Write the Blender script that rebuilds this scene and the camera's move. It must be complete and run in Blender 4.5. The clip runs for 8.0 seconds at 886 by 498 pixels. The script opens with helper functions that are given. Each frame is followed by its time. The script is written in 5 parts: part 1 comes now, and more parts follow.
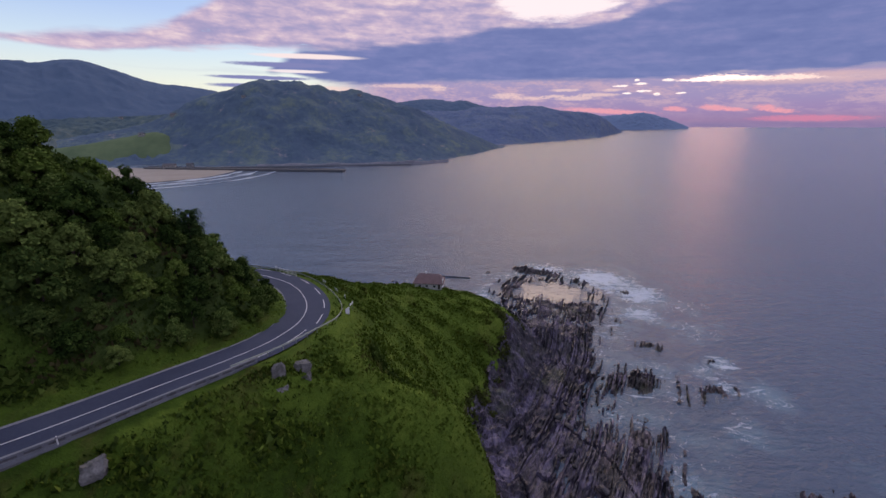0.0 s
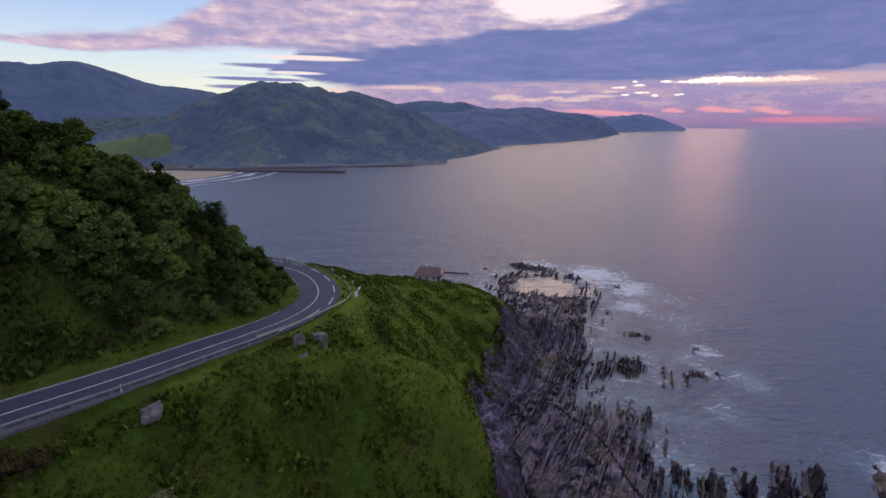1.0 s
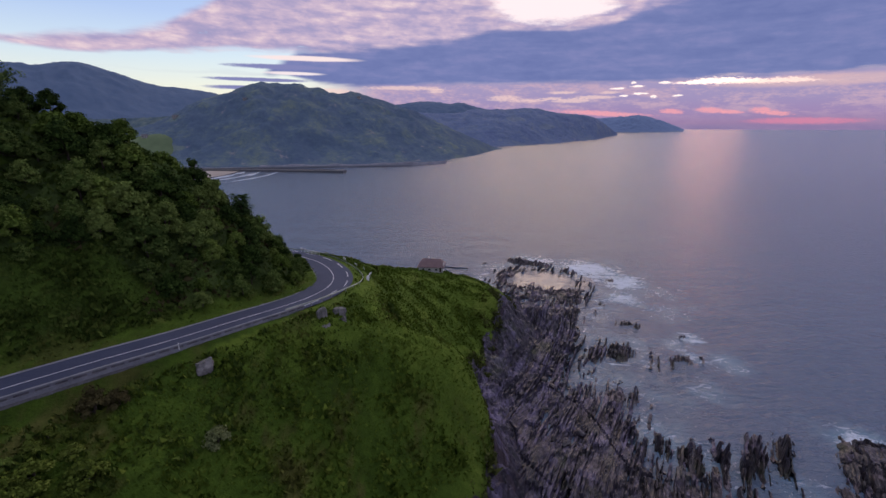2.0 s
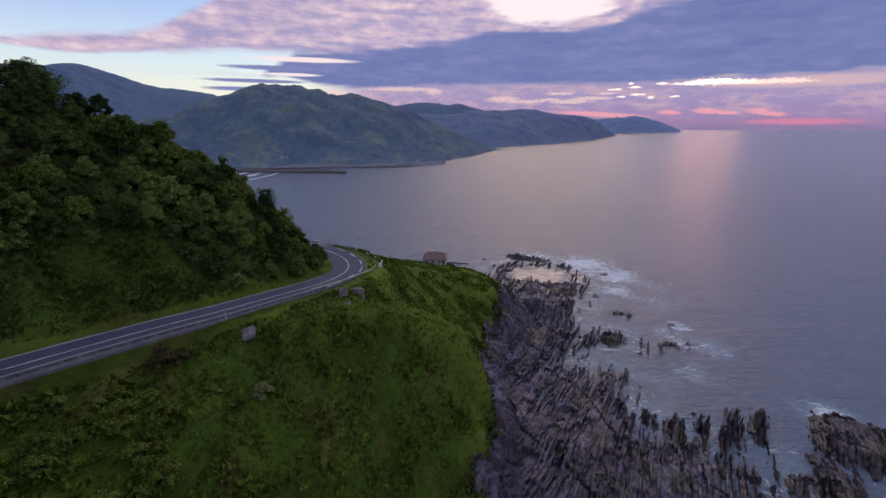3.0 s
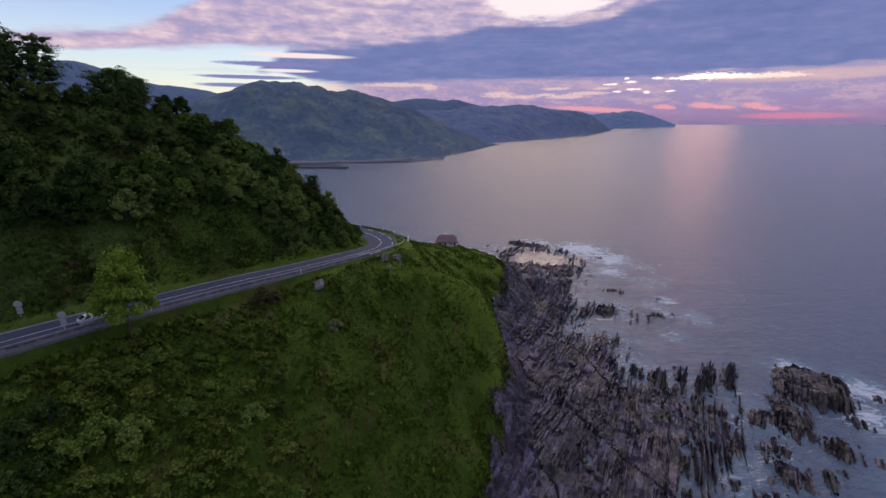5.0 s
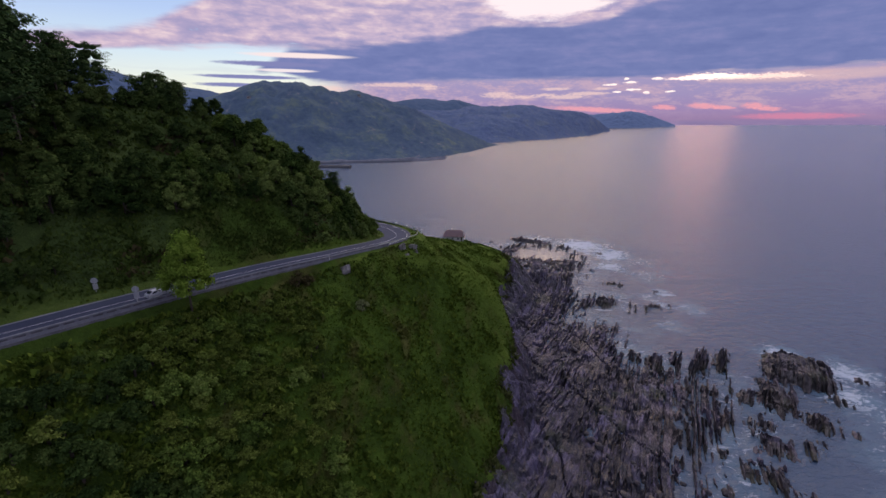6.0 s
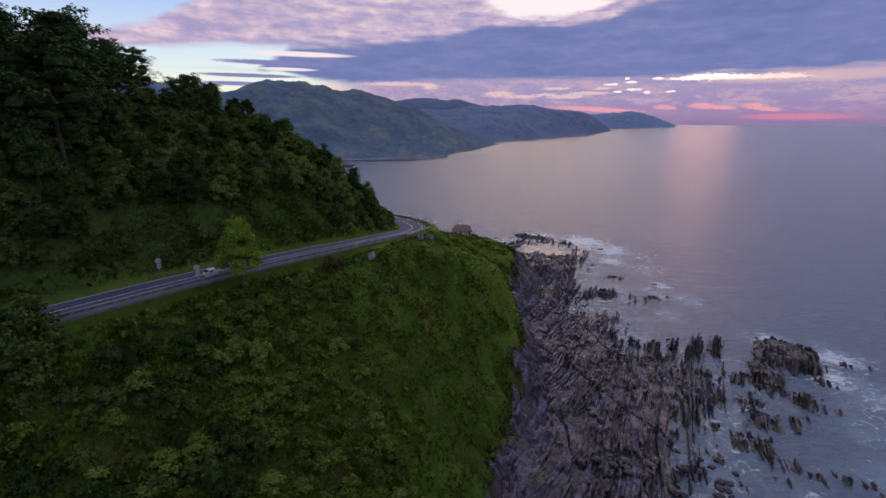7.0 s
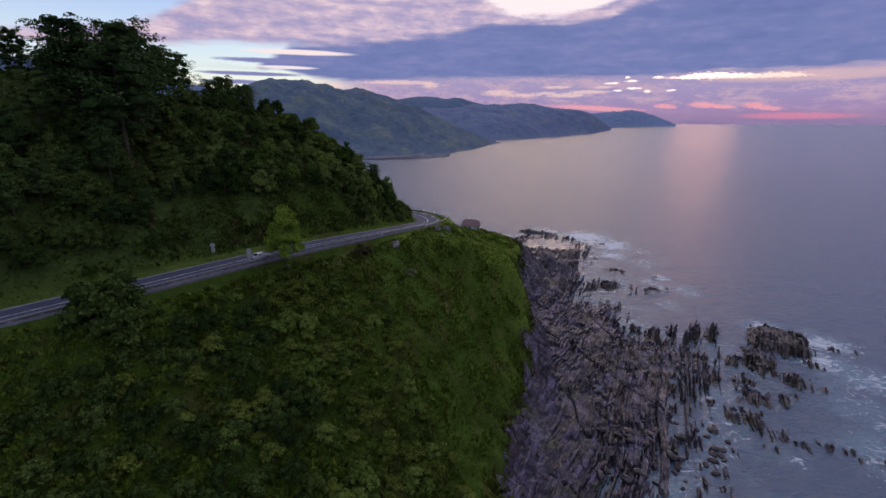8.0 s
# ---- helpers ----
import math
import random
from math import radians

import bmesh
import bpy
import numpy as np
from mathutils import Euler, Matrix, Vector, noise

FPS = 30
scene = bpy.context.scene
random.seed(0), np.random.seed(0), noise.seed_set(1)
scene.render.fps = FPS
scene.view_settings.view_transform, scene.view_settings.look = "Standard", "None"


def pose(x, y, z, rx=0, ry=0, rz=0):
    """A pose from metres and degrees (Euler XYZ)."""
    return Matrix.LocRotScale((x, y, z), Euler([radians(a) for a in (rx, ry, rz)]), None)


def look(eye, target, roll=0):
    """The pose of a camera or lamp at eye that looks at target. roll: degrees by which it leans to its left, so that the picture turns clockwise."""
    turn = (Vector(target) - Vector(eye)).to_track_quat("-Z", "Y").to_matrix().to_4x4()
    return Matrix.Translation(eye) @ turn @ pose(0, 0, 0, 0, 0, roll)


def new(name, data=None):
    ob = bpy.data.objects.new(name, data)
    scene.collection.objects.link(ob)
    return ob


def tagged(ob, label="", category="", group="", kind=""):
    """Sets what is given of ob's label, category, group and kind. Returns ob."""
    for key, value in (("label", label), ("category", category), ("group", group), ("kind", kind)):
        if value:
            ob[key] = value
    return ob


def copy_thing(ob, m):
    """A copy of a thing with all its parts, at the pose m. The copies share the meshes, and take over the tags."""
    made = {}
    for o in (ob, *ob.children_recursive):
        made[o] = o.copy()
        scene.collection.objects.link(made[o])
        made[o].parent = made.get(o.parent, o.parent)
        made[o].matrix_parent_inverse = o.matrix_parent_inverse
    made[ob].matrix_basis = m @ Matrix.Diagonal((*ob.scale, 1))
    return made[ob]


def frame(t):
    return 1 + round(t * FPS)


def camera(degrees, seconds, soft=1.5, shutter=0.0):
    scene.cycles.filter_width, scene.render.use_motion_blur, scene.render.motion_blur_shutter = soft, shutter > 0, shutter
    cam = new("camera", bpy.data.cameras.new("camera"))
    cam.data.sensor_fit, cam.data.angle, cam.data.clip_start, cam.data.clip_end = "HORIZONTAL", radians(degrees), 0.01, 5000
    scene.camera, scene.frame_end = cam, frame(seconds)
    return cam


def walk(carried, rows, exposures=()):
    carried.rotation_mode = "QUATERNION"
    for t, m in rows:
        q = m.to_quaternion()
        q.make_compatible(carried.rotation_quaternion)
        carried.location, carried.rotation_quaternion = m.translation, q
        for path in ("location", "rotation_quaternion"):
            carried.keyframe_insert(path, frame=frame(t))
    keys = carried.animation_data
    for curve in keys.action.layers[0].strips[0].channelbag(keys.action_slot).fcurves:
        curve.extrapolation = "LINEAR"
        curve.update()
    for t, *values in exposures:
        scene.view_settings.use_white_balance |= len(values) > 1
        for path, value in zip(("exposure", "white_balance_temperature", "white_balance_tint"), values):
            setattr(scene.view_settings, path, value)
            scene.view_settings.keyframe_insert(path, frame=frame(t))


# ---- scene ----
cam = camera(91.3, 8.0)
PATH = [
    (0, (-1.46, -0.078, 93.117), (-1.494, 1.843, 92.562), 0.0),
    (0.5, (-1.25, -5.313, 93.068), (-1.283, -3.39, 92.518), -0.1),
    (1, (-1.455, -10.644, 93.021), (-1.483, -8.721, 92.472), -0.0),
    (1.5, (-1.863, -16.425, 92.952), (-1.889, -14.501, 92.406), -0.0),
    (2.8, (-4.016, -32.821, 92.987), (-4.033, -30.897, 92.44), 0.1),
    (3, (-4.512, -35.216, 92.924), (-4.527, -33.291, 92.382), -0.0),
    (3.5, (-6.297, -41.506, 92.698), (-6.303, -39.581, 92.156), -0.1),
    (4, (-8.14, -47.461, 92.513), (-8.143, -45.536, 91.969), -0.1),
    (4.5, (-9.876, -53.465, 92.618), (-9.877, -51.543, 92.066), -0.2),
    (5.8, (-15.351, -68.777, 92.899), (-15.351, -66.858, 92.335), -0.3),
    (6, (-16.144, -70.977, 92.86), (-16.143, -69.057, 92.301), -0.2),
    (6.5, (-18.577, -76.93, 92.818), (-18.575, -75.01, 92.258), -0.1),
    (7, (-21.178, -82.832, 92.96), (-21.177, -80.913, 92.398), 0.0),
    (7.5, (-24.074, -88.797, 93.163), (-24.071, -86.879, 92.598), 0.1),
    (8, (-27.174, -94.953, 93.249), (-27.172, -93.035, 92.681), 0.1),
]
walk(cam, [(t, look(eye, target, roll)) for t, eye, target, roll in PATH])

# ---- world and light ----
SUN_AZ, SUN_EL = radians(30.0), radians(5.0)
world = bpy.data.worlds.new("dusk_sky")
scene.world = world
world.use_nodes = True
wt = world.node_tree
wt.nodes.clear()


class Graph:
    """Short spellings for building a node tree."""

    def __init__(self, tree):
        self.t = tree

    def node(self, kind, **props):
        n = self.t.nodes.new(kind)
        for k, v in props.items():
            if k == "operation":
                n.operation = v
            elif k == "data_type":
                n.data_type = v
            elif k == "blend_type":
                n.blend_type = v
            elif k == "interpolation_type":
                n.interpolation_type = v
            elif k == "feature":
                n.feature = v
        return n

    def put(self, socket, value):
        if isinstance(value, bpy.types.NodeSocket):
            self.t.links.new(value, socket)
        elif isinstance(value, (tuple, list)) and len(value) == 3 and socket.type == "RGBA":
            socket.default_value = (*value, 1.0)
        else:
            socket.default_value = value

    def math(self, op, a, b=0.0, c=0.0, clamp=False):
        n = self.node("ShaderNodeMath", operation=op)
        n.use_clamp = clamp
        self.put(n.inputs[0], a)
        self.put(n.inputs[1], b)
        self.put(n.inputs[2], c)
        return n.outputs[0]

    def mix(self, fac, a, b, blend="MIX"):
        n = self.node("ShaderNodeMix", data_type="RGBA", blend_type=blend)
        self.put(n.inputs[0], fac)
        self.put(n.inputs[6], a)
        self.put(n.inputs[7], b)
        return n.outputs[2]

    def noise(self, vec, scale, detail=4.0, rough=0.55, distort=0.0):
        n = self.node("ShaderNodeTexNoise")
        self.put(n.inputs["Vector"], vec)
        self.put(n.inputs["Scale"], scale)
        self.put(n.inputs["Detail"], detail)
        self.put(n.inputs["Roughness"], rough)
        self.put(n.inputs["Distortion"], distort)
        return n.outputs["Fac"]

    def step(self, x, lo, hi, a=0.0, b=1.0):
        n = self.node("ShaderNodeMapRange", interpolation_type="SMOOTHSTEP")
        for s, v in zip(n.inputs[:5], (x, lo, hi, a, b)):
            self.put(s, v)
        return n.outputs[0]

    def ramp(self, x, stops):
        n = self.node("ShaderNodeValToRGB")
        self.put(n.inputs[0], x)
        el = n.color_ramp.elements
        while len(el) < len(stops):
            el.new(0.5)
        for e, (p, c) in zip(el, stops):
            e.position, e.color = p, (*c, 1.0)
        return n.outputs[0]

    def mapping(self, vec, scale=(1, 1, 1), rot=(0, 0, 0)):
        n = self.node("ShaderNodeMapping")
        self.put(n.inputs[0], vec)
        n.inputs[2].default_value = rot
        n.inputs[3].default_value = scale
        return n.outputs[0]


def srgb(r, g, b):
    """Linear colour from 0-255 display values."""
    return tuple((v / 255 / 12.92) if v <= 10 else ((v / 255 + 0.055) / 1.055) ** 2.4 for v in (r, g, b))


W = Graph(wt)
coord = W.node("ShaderNodeTexCoord").outputs["Generated"]
sep = W.node("ShaderNodeSeparateXYZ")
W.put(sep.inputs[0], coord)
dx, dy, dz = sep.outputs
az = W.math("MULTIPLY", W.math("ARCTAN2", dx, dy), 57.2958)
el = W.math("MULTIPLY", W.math("ARCSINE", dz), 57.2958)
def sheet(sa, se, turn=0.0):
    """Coordinates laid out over azimuth and elevation, stretched along the horizon."""
    c = W.node("ShaderNodeCombineXYZ")
    W.put(c.inputs[0], W.math("MULTIPLY", az, sa))
    W.put(c.inputs[1], W.math("ADD", W.math("MULTIPLY", el, se), W.math("MULTIPLY", az, turn)))
    return c.outputs[0]


n_big = W.noise(sheet(0.05, 0.22), 1.4, 5.0, 0.55, 0.2)
n_puff = W.noise(sheet(0.10, 0.46, 0.012), 2.0, 7.0, 0.58, 0.15)
n_long = W.noise(sheet(0.06, 0.42, 0.012), 2.4, 7.0, 0.52, 0.2)
n_fluff = W.noise(sheet(0.30, 0.75, 0.02), 1.5, 6.0, 0.6, 0.3)
n_fine = W.noise(sheet(1.5, 4.5, 0.05), 1.3, 4.0, 0.65, 0.3)
warp = W.math("SUBTRACT", W.math("ADD", W.math("MULTIPLY", n_long, 1.2), W.math("MULTIPLY", n_puff, 0.8)), 1.0)


def patch(a0, e0, wa, we, soft=0.6, rag=0.9, slant=0.0, torn=0.0):
    """A ragged oval of cloud round azimuth a0 and elevation e0, wa and we degrees in half width."""
    u = W.math("DIVIDE", W.math("SUBTRACT", az, a0), wa)
    e1 = W.math("SUBTRACT", W.math("SUBTRACT", el, e0), W.math("MULTIPLY", W.math("SUBTRACT", az, a0), slant))
    v = W.math("DIVIDE", e1, we)
    r2 = W.math("ADD", W.math("MULTIPLY", u, u), W.math("MULTIPLY", v, v))
    q = W.math("ADD", r2, W.math("MULTIPLY", warp, rag))
    if torn:
        q = W.math("ADD", q, W.math("MULTIPLY", W.math("SUBTRACT", n_fine, 0.5), torn))
    return W.step(q, 1.0 + soft, 1.0 - soft)


def skyline(points):
    """Elevation as a curve over azimuth."""
    stops = [((a + 60) / 120, (e / 20, e / 20, e / 20)) for a, e in points]
    return W.math("MULTIPLY", W.ramp(W.math("DIVIDE", W.math("ADD", az, 60.0), 120.0, clamp=True), stops), 20.0)


def between(low, high, soft_low, soft_high, rag, torn=0.0):
    w = W.math("ADD", W.math("MULTIPLY", warp, rag), W.math("MULTIPLY", W.math("SUBTRACT", n_fine, 0.5), torn))
    e1 = W.math("ADD", el, w)
    a = W.step(W.math("SUBTRACT", e1, low), -soft_low, soft_low)
    b = W.step(W.math("SUBTRACT", high, e1), -soft_high, soft_high)
    return W.math("MULTIPLY", a, b)


# clear sky: warm low on the horizon, pale above it, blue overhead
clear = W.ramp(W.math("DIVIDE", el, 60.0, clamp=True), [
    (0.0, srgb(236, 222, 205)), (0.07, srgb(222, 226, 222)), (0.12, srgb(200, 217, 236)), (0.19, srgb(168, 190, 236)), (0.35, srgb(135, 160, 215)), (1.0, srgb(95, 120, 185))])
nishita = W.node("ShaderNodeTexSky")
nishita.sky_type = "NISHITA"
nishita.sun_disc = False
nishita.sun_elevation, nishita.sun_rotation = SUN_EL, SUN_AZ
clear = W.mix(0.06, clear, nishita.outputs[0])
# the high deck overhead, broken grey-violet, brighter towards the sunset than behind
deck = W.ramp(n_big, [(0.3, (0.52, 0.58, 0.92)), (0.55, (0.90, 0.93, 1.18)), (0.75, (1.45, 1.36, 1.42))])
facing = W.math("COSINE", W.math("MULTIPLY", W.math("SUBTRACT", az, 8.0), 0.0174533))
deck = W.mix(1.0, deck, W.mix(W.step(facing, -0.8, 0.8), (0.42, 0.42, 0.48), (1.05, 1.0, 1.0)), "MULTIPLY")
sky = W.mix(W.step(W.math("ADD", el, W.math("MULTIPLY", warp, 6.0)), 14.0, 22.0), clear, deck)
# pink and lavender bank, thin on the left, thick towards the middle
tex = W.math("ADD", W.math("ADD", W.math("MULTIPLY", n_puff, 0.38), W.math("MULTIPLY", n_long, 0.27)), W.math("MULTIPLY", n_fluff, 0.35))
pink_col = W.ramp(tex, [(0.34, srgb(150, 150, 192)), (0.45, srgb(176, 164, 200)), (0.54, srgb(208, 186, 208)), (0.63, srgb(240, 216, 220)), (0.72, srgb(250, 232, 228))])
pink = between(skyline([(-60, 7.0), (-44, 7.2), (-39, 6.9), (-31, 7.6), (-24, 8.3), (-10, 8.2), (0, 8.4), (60, 9)]), skyline([(-60, 7.4), (-44, 7.7), (-40, 8.2), (-35, 8.8), (-31, 10.0), (-27, 12.2), (-22, 15.0), (60, 18)]), 0.35, 0.5, 1.0)
sky = W.mix(W.math("MULTIPLY", pink, W.step(tex, 0.30, 0.40)), sky, pink_col)
# low lavender haze over the sea
haze = W.ramp(W.math("DIVIDE", el, 6.0, clamp=True), [
    (0.0, srgb(142, 124, 166)), (0.06, srgb(154, 128, 168)), (0.25, srgb(160, 138, 182)), (0.5, srgb(162, 148, 190)), (1.0, srgb(168, 158, 196))])
haze = W.mix(W.math("MULTIPLY", W.step(W.math("ADD", tex, W.math("MULTIPLY", W.math("SUBTRACT", n_fine, 0.5), 0.25)), 0.45, 0.60), W.step(el, 0.6, 2.6, 0.1, 0.75)), haze, srgb(206, 174, 192))
sky = W.mix(W.math("MULTIPLY", W.step(az, -19.0, -8.0), W.step(el, 6.8, 4.8)), sky, haze)
# the long violet bank with its torn western tips
bank_col = W.ramp(W.math("ADD", W.math("ADD", W.math("MULTIPLY", n_long, 0.4), W.math("MULTIPLY", n_big, 0.3)), W.math("MULTIPLY", n_fluff, 0.3)), [(0.36, srgb(106, 118, 172)), (0.5, srgb(118, 128, 180)), (0.6, srgb(132, 136, 186)), (0.72, srgb(156, 152, 194))])
bank = between(skyline([(-60, 5.9), (-19, 5.7), (-16, 5.0), (-11, 4.6), (-1, 5.0), (14, 5.1), (22, 4.8), (27, 5.0), (36, 5.0), (60, 5.3)]), skyline([(-60, 5.0), (-22, 5.6), (-18, 8.2), (-10, 8.9), (-1, 9.7), (6, 11.0), (14, 10.8), (19, 11.1), (22, 12.3), (28, 13.2), (34, 13.5), (60, 13.5)]), 0.3, 0.45, 0.9)
sky = W.mix(bank, sky, bank_col)
for a0, e0, wa, we in ((-20.0, 6.55, 5.4, 0.26), (-22.5, 5.1, 5.2, 0.2), (-24.0, 4.2, 4.0, 0.22)):
    sky = W.mix(patch(a0, e0, wa, we, 0.6, 0.7, 0.0, 1.2), sky, srgb(132, 135, 184))
# breaks of light
sky = W.mix(patch(-17.0, 7.55, 5.6, 0.28, 0.6, 0.8), sky, srgb(252, 232, 232))
sky = W.mix(patch(-18.6, 5.9, 3.2, 0.18, 0.6, 0.6), sky, srgb(246, 232, 236))
sky = W.mix(W.math("MULTIPLY", patch(12.5, 27.5, 15.0, 12.0, 0.8, 0.5), 0.9), sky, (4.8, 3.35, 2.3))
sky = W.mix(patch(12.6, 14.7, 7.8, 3.2, 0.3, 1.1, 0.03, 0.5), sky, (1.05, 0.89, 0.92))
slot = between(skyline([(-60, 4.5), (26, 4.55), (29, 4.4), (33, 4.3), (60, 4.3)]), skyline([(-60, 3.9), (23, 4.1), (26, 4.6), (28.5, 5.0), (31, 4.95), (34, 4.7), (37.5, 4.6), (39, 4.25), (60, 4.0)]), 0.14, 0.12, 0.35, 0.75)
sky = W.mix(slot, sky, (1.7, 1.3, 1.1))
sky = W.mix(W.math("MULTIPLY", patch(39.0, 4.3, 8.0, 0.5, 0.8, 0.7), 0.6), sky, srgb(226, 190, 190))
for a0, e0, wa, we in ((20.1, 4.2, 0.6, 0.10), (22.2, 4.4, 0.55, 0.09), (21.7, 4.8, 0.2, 0.1), (25.0, 4.7, 0.5, 0.11), (20.8, 3.4, 0.35, 0.08), (22.5, 3.6, 0.65, 0.11), (24.0, 3.25, 0.3, 0.14), (26.4, 3.3, 0.35, 0.09)):
    sky = W.mix(patch(a0, e0, wa * 1.25, we * 1.2, 0.5, 0.8, 0.0, 4.5), sky, (1.2, 1.0, 0.95))
for a0, e0, wa, we in ((6.9, 3.3, 1.3, 0.22), (9.8, 3.0, 1.5, 0.13), (12.6, 3.2, 0.9, 0.11), (15.0, 2.95, 1.7, 0.15), (17.6, 3.3, 1.5, 0.12), (19.2, 3.8, 0.8, 0.1), (13.8, 3.9, 1.2, 0.1), (-14.1, 3.95, 1.8, 0.24), (-5.5, 4.5, 3.2, 0.14), (-1.6, 4.2, 0.7, 0.2)):
    sky = W.mix(W.math("MULTIPLY", patch(a0, e0, wa * 1.3, we * 1.5, 0.9, 1.4, 0.0, 5.0), 0.65), sky, srgb(250, 214, 206))
for a0, e0, wa, we in ((18.6, 1.45, 4.2, 0.22), (26.0, 1.6, 0.9, 0.2), (29.8, 1.7, 1.1, 0.22), (31.6, 1.5, 0.9, 0.16), (34.3, 1.6, 0.9, 0.24), (35.6, 1.3, 1.0, 0.16)):
    sky = W.mix(W.math("MULTIPLY", patch(a0, e0, wa * 1.15, we * 1.25, 0.9, 0.8, -0.06, 4.0), 0.8), sky, srgb(248, 168, 178))
sky = W.mix(W.math("MULTIPLY", patch(38.0, 0.55, 4.2, 0.3, 0.9, 0.8, 0.0, 2.5), 0.65), sky, srgb(230, 138, 166))
# below the horizon: dim sea colour
sky = W.mix(W.step(el, -0.3, -3.0), sky, srgb(110, 108, 140))
bg = W.node("ShaderNodeBackground")
W.put(bg.inputs[0], sky)
bg.inputs[1].default_value = 1.0
wout = W.node("ShaderNodeOutputWorld")
W.put(wout.inputs[0], bg.outputs[0])

sun_data = bpy.data.lights.new("sun", "SUN")
sun_data.energy, sun_data.angle, sun_data.color = 0.011, radians(7), (1.0, 0.42, 0.22)
sun = new("sun", sun_data)
sun_dir = Vector((math.sin(SUN_AZ) * math.cos(SUN_EL), math.cos(SUN_AZ) * math.cos(SUN_EL), math.sin(SUN_EL)))
sun.matrix_world = look((0, 0, 300), tuple(Vector((0, 0, 300)) - sun_dir))
scene.view_settings.exposure = 0.0


# ---- materials ----
def material(name, stops, scale=1.0, scale2=8.0, rough=0.85, bump=0.4, bump_scale=None, metal=0.0, per_object=0.0, stretch=(1, 1, 1), rot=(0, 0, 0), spec=0.3, bump_dist=0.1):
    """A surface whose colour wanders between stops at two scales, with a matching relief."""
    m = bpy.data.materials.new(name)
    m.use_nodes = True
    g = Graph(m.node_tree)
    bsdf = m.node_tree.nodes["Principled BSDF"]
    vec = g.mapping(g.node("ShaderNodeTexCoord").outputs["Object"], stretch, rot)
    a = g.noise(vec, scale, 5.0, 0.6)
    b = g.noise(vec, scale2, 4.0, 0.6)
    x = g.math("ADD", g.math("MULTIPLY", a, 0.6), g.math("MULTIPLY", b, 0.4))
    if per_object:
        r = g.node("ShaderNodeObjectInfo").outputs["Random"]
        x = g.math("ADD", x, g.math("MULTIPLY", g.math("SUBTRACT", r, 0.5), per_object))
    g.put(bsdf.inputs["Base Color"], g.ramp(x, stops))
    g.put(bsdf.inputs["Roughness"], rough)
    g.put(bsdf.inputs["Metallic"], metal)
    g.put(bsdf.inputs["Specular IOR Level"], spec)
    if bump:
        bn = g.node("ShaderNodeBump")
        g.put(bn.inputs["Strength"], bump)
        g.put(bn.inputs["Distance"], bump_dist)
        g.put(bn.inputs["Height"], g.noise(vec, bump_scale or scale2, 5.0, 0.65))
        g.put(bsdf.inputs["Normal"], bn.outputs[0])
    return m


asphalt = material("asphalt", [(0.3, (0.028, 0.036, 0.066)), (0.5, (0.038, 0.047, 0.082)), (0.7, (0.052, 0.062, 0.10))], 0.15, 3.0, 0.75, 0.2, 12.0, spec=0.2)
road_paint = material("road_paint", [(0.3, (0.46, 0.47, 0.50)), (0.7, (0.70, 0.71, 0.73))], 0.5, 6.0, 0.6, 0.1)
concrete = material("concrete", [(0.3, (0.12, 0.125, 0.145)), (0.7, (0.25, 0.255, 0.28))], 0.4, 4.0, 0.85, 0.4)
# forest green shifted to blue: aerial haze put into the base colour
far_wood_hazed = material("far_wood_hazed", [(0.36, (0.050, 0.080, 0.105)), (0.48, (0.076, 0.115, 0.140)), (0.57, (0.115, 0.155, 0.155)), (0.68, (0.19, 0.21, 0.18))], 0.005, 0.05, 0.95, 0.8, 0.06, bump_dist=7.0, spec=0.05)
def hazed_wood(name, dark, mid, light, scar):
    """Far woodland: tree-sized mottling, lighter clearings, a few bare scars; the colours passed in carry blue haze."""
    m = bpy.data.materials.new(name)
    m.use_nodes = True
    g = Graph(m.node_tree)
    bsdf = m.node_tree.nodes["Principled BSDF"]
    vec = g.node("ShaderNodeTexCoord").outputs["Object"]
    trees, stands, fields = g.noise(vec, 0.07, 5.0, 0.7), g.noise(vec, 0.012, 4.0, 0.6), g.noise(g.mapping(vec, (1, 1, 2.5)), 0.007, 3.0, 0.5)
    x = g.math("ADD", g.math("MULTIPLY", trees, 0.5), g.math("MULTIPLY", stands, 0.5))
    col = g.ramp(x, [(0.34, dark), (0.5, mid), (0.66, light)])
    col = g.mix(g.math("MULTIPLY", g.step(fields, 0.60, 0.66), 0.75), col, light)
    bare = g.math("MULTIPLY", g.step(g.noise(g.mapping(vec, (1.6, 1.6, 0.6)), 0.010, 4.0, 0.65), 0.62, 0.70), g.step(trees, 0.4, 0.55))
    g.put(bsdf.inputs["Base Color"], g.mix(g.math("MULTIPLY", bare, 0.6), col, scar))
    g.put(bsdf.inputs["Roughness"], 0.95)
    g.put(bsdf.inputs["Specular IOR Level"], 0.05)
    bn = g.node("ShaderNodeBump")
    g.put(bn.inputs["Strength"], 1.0)
    g.put(bn.inputs["Distance"], 6.0)
    g.put(bn.inputs["Height"], trees)
    g.put(bsdf.inputs["Normal"], bn.outputs[0])
    return m


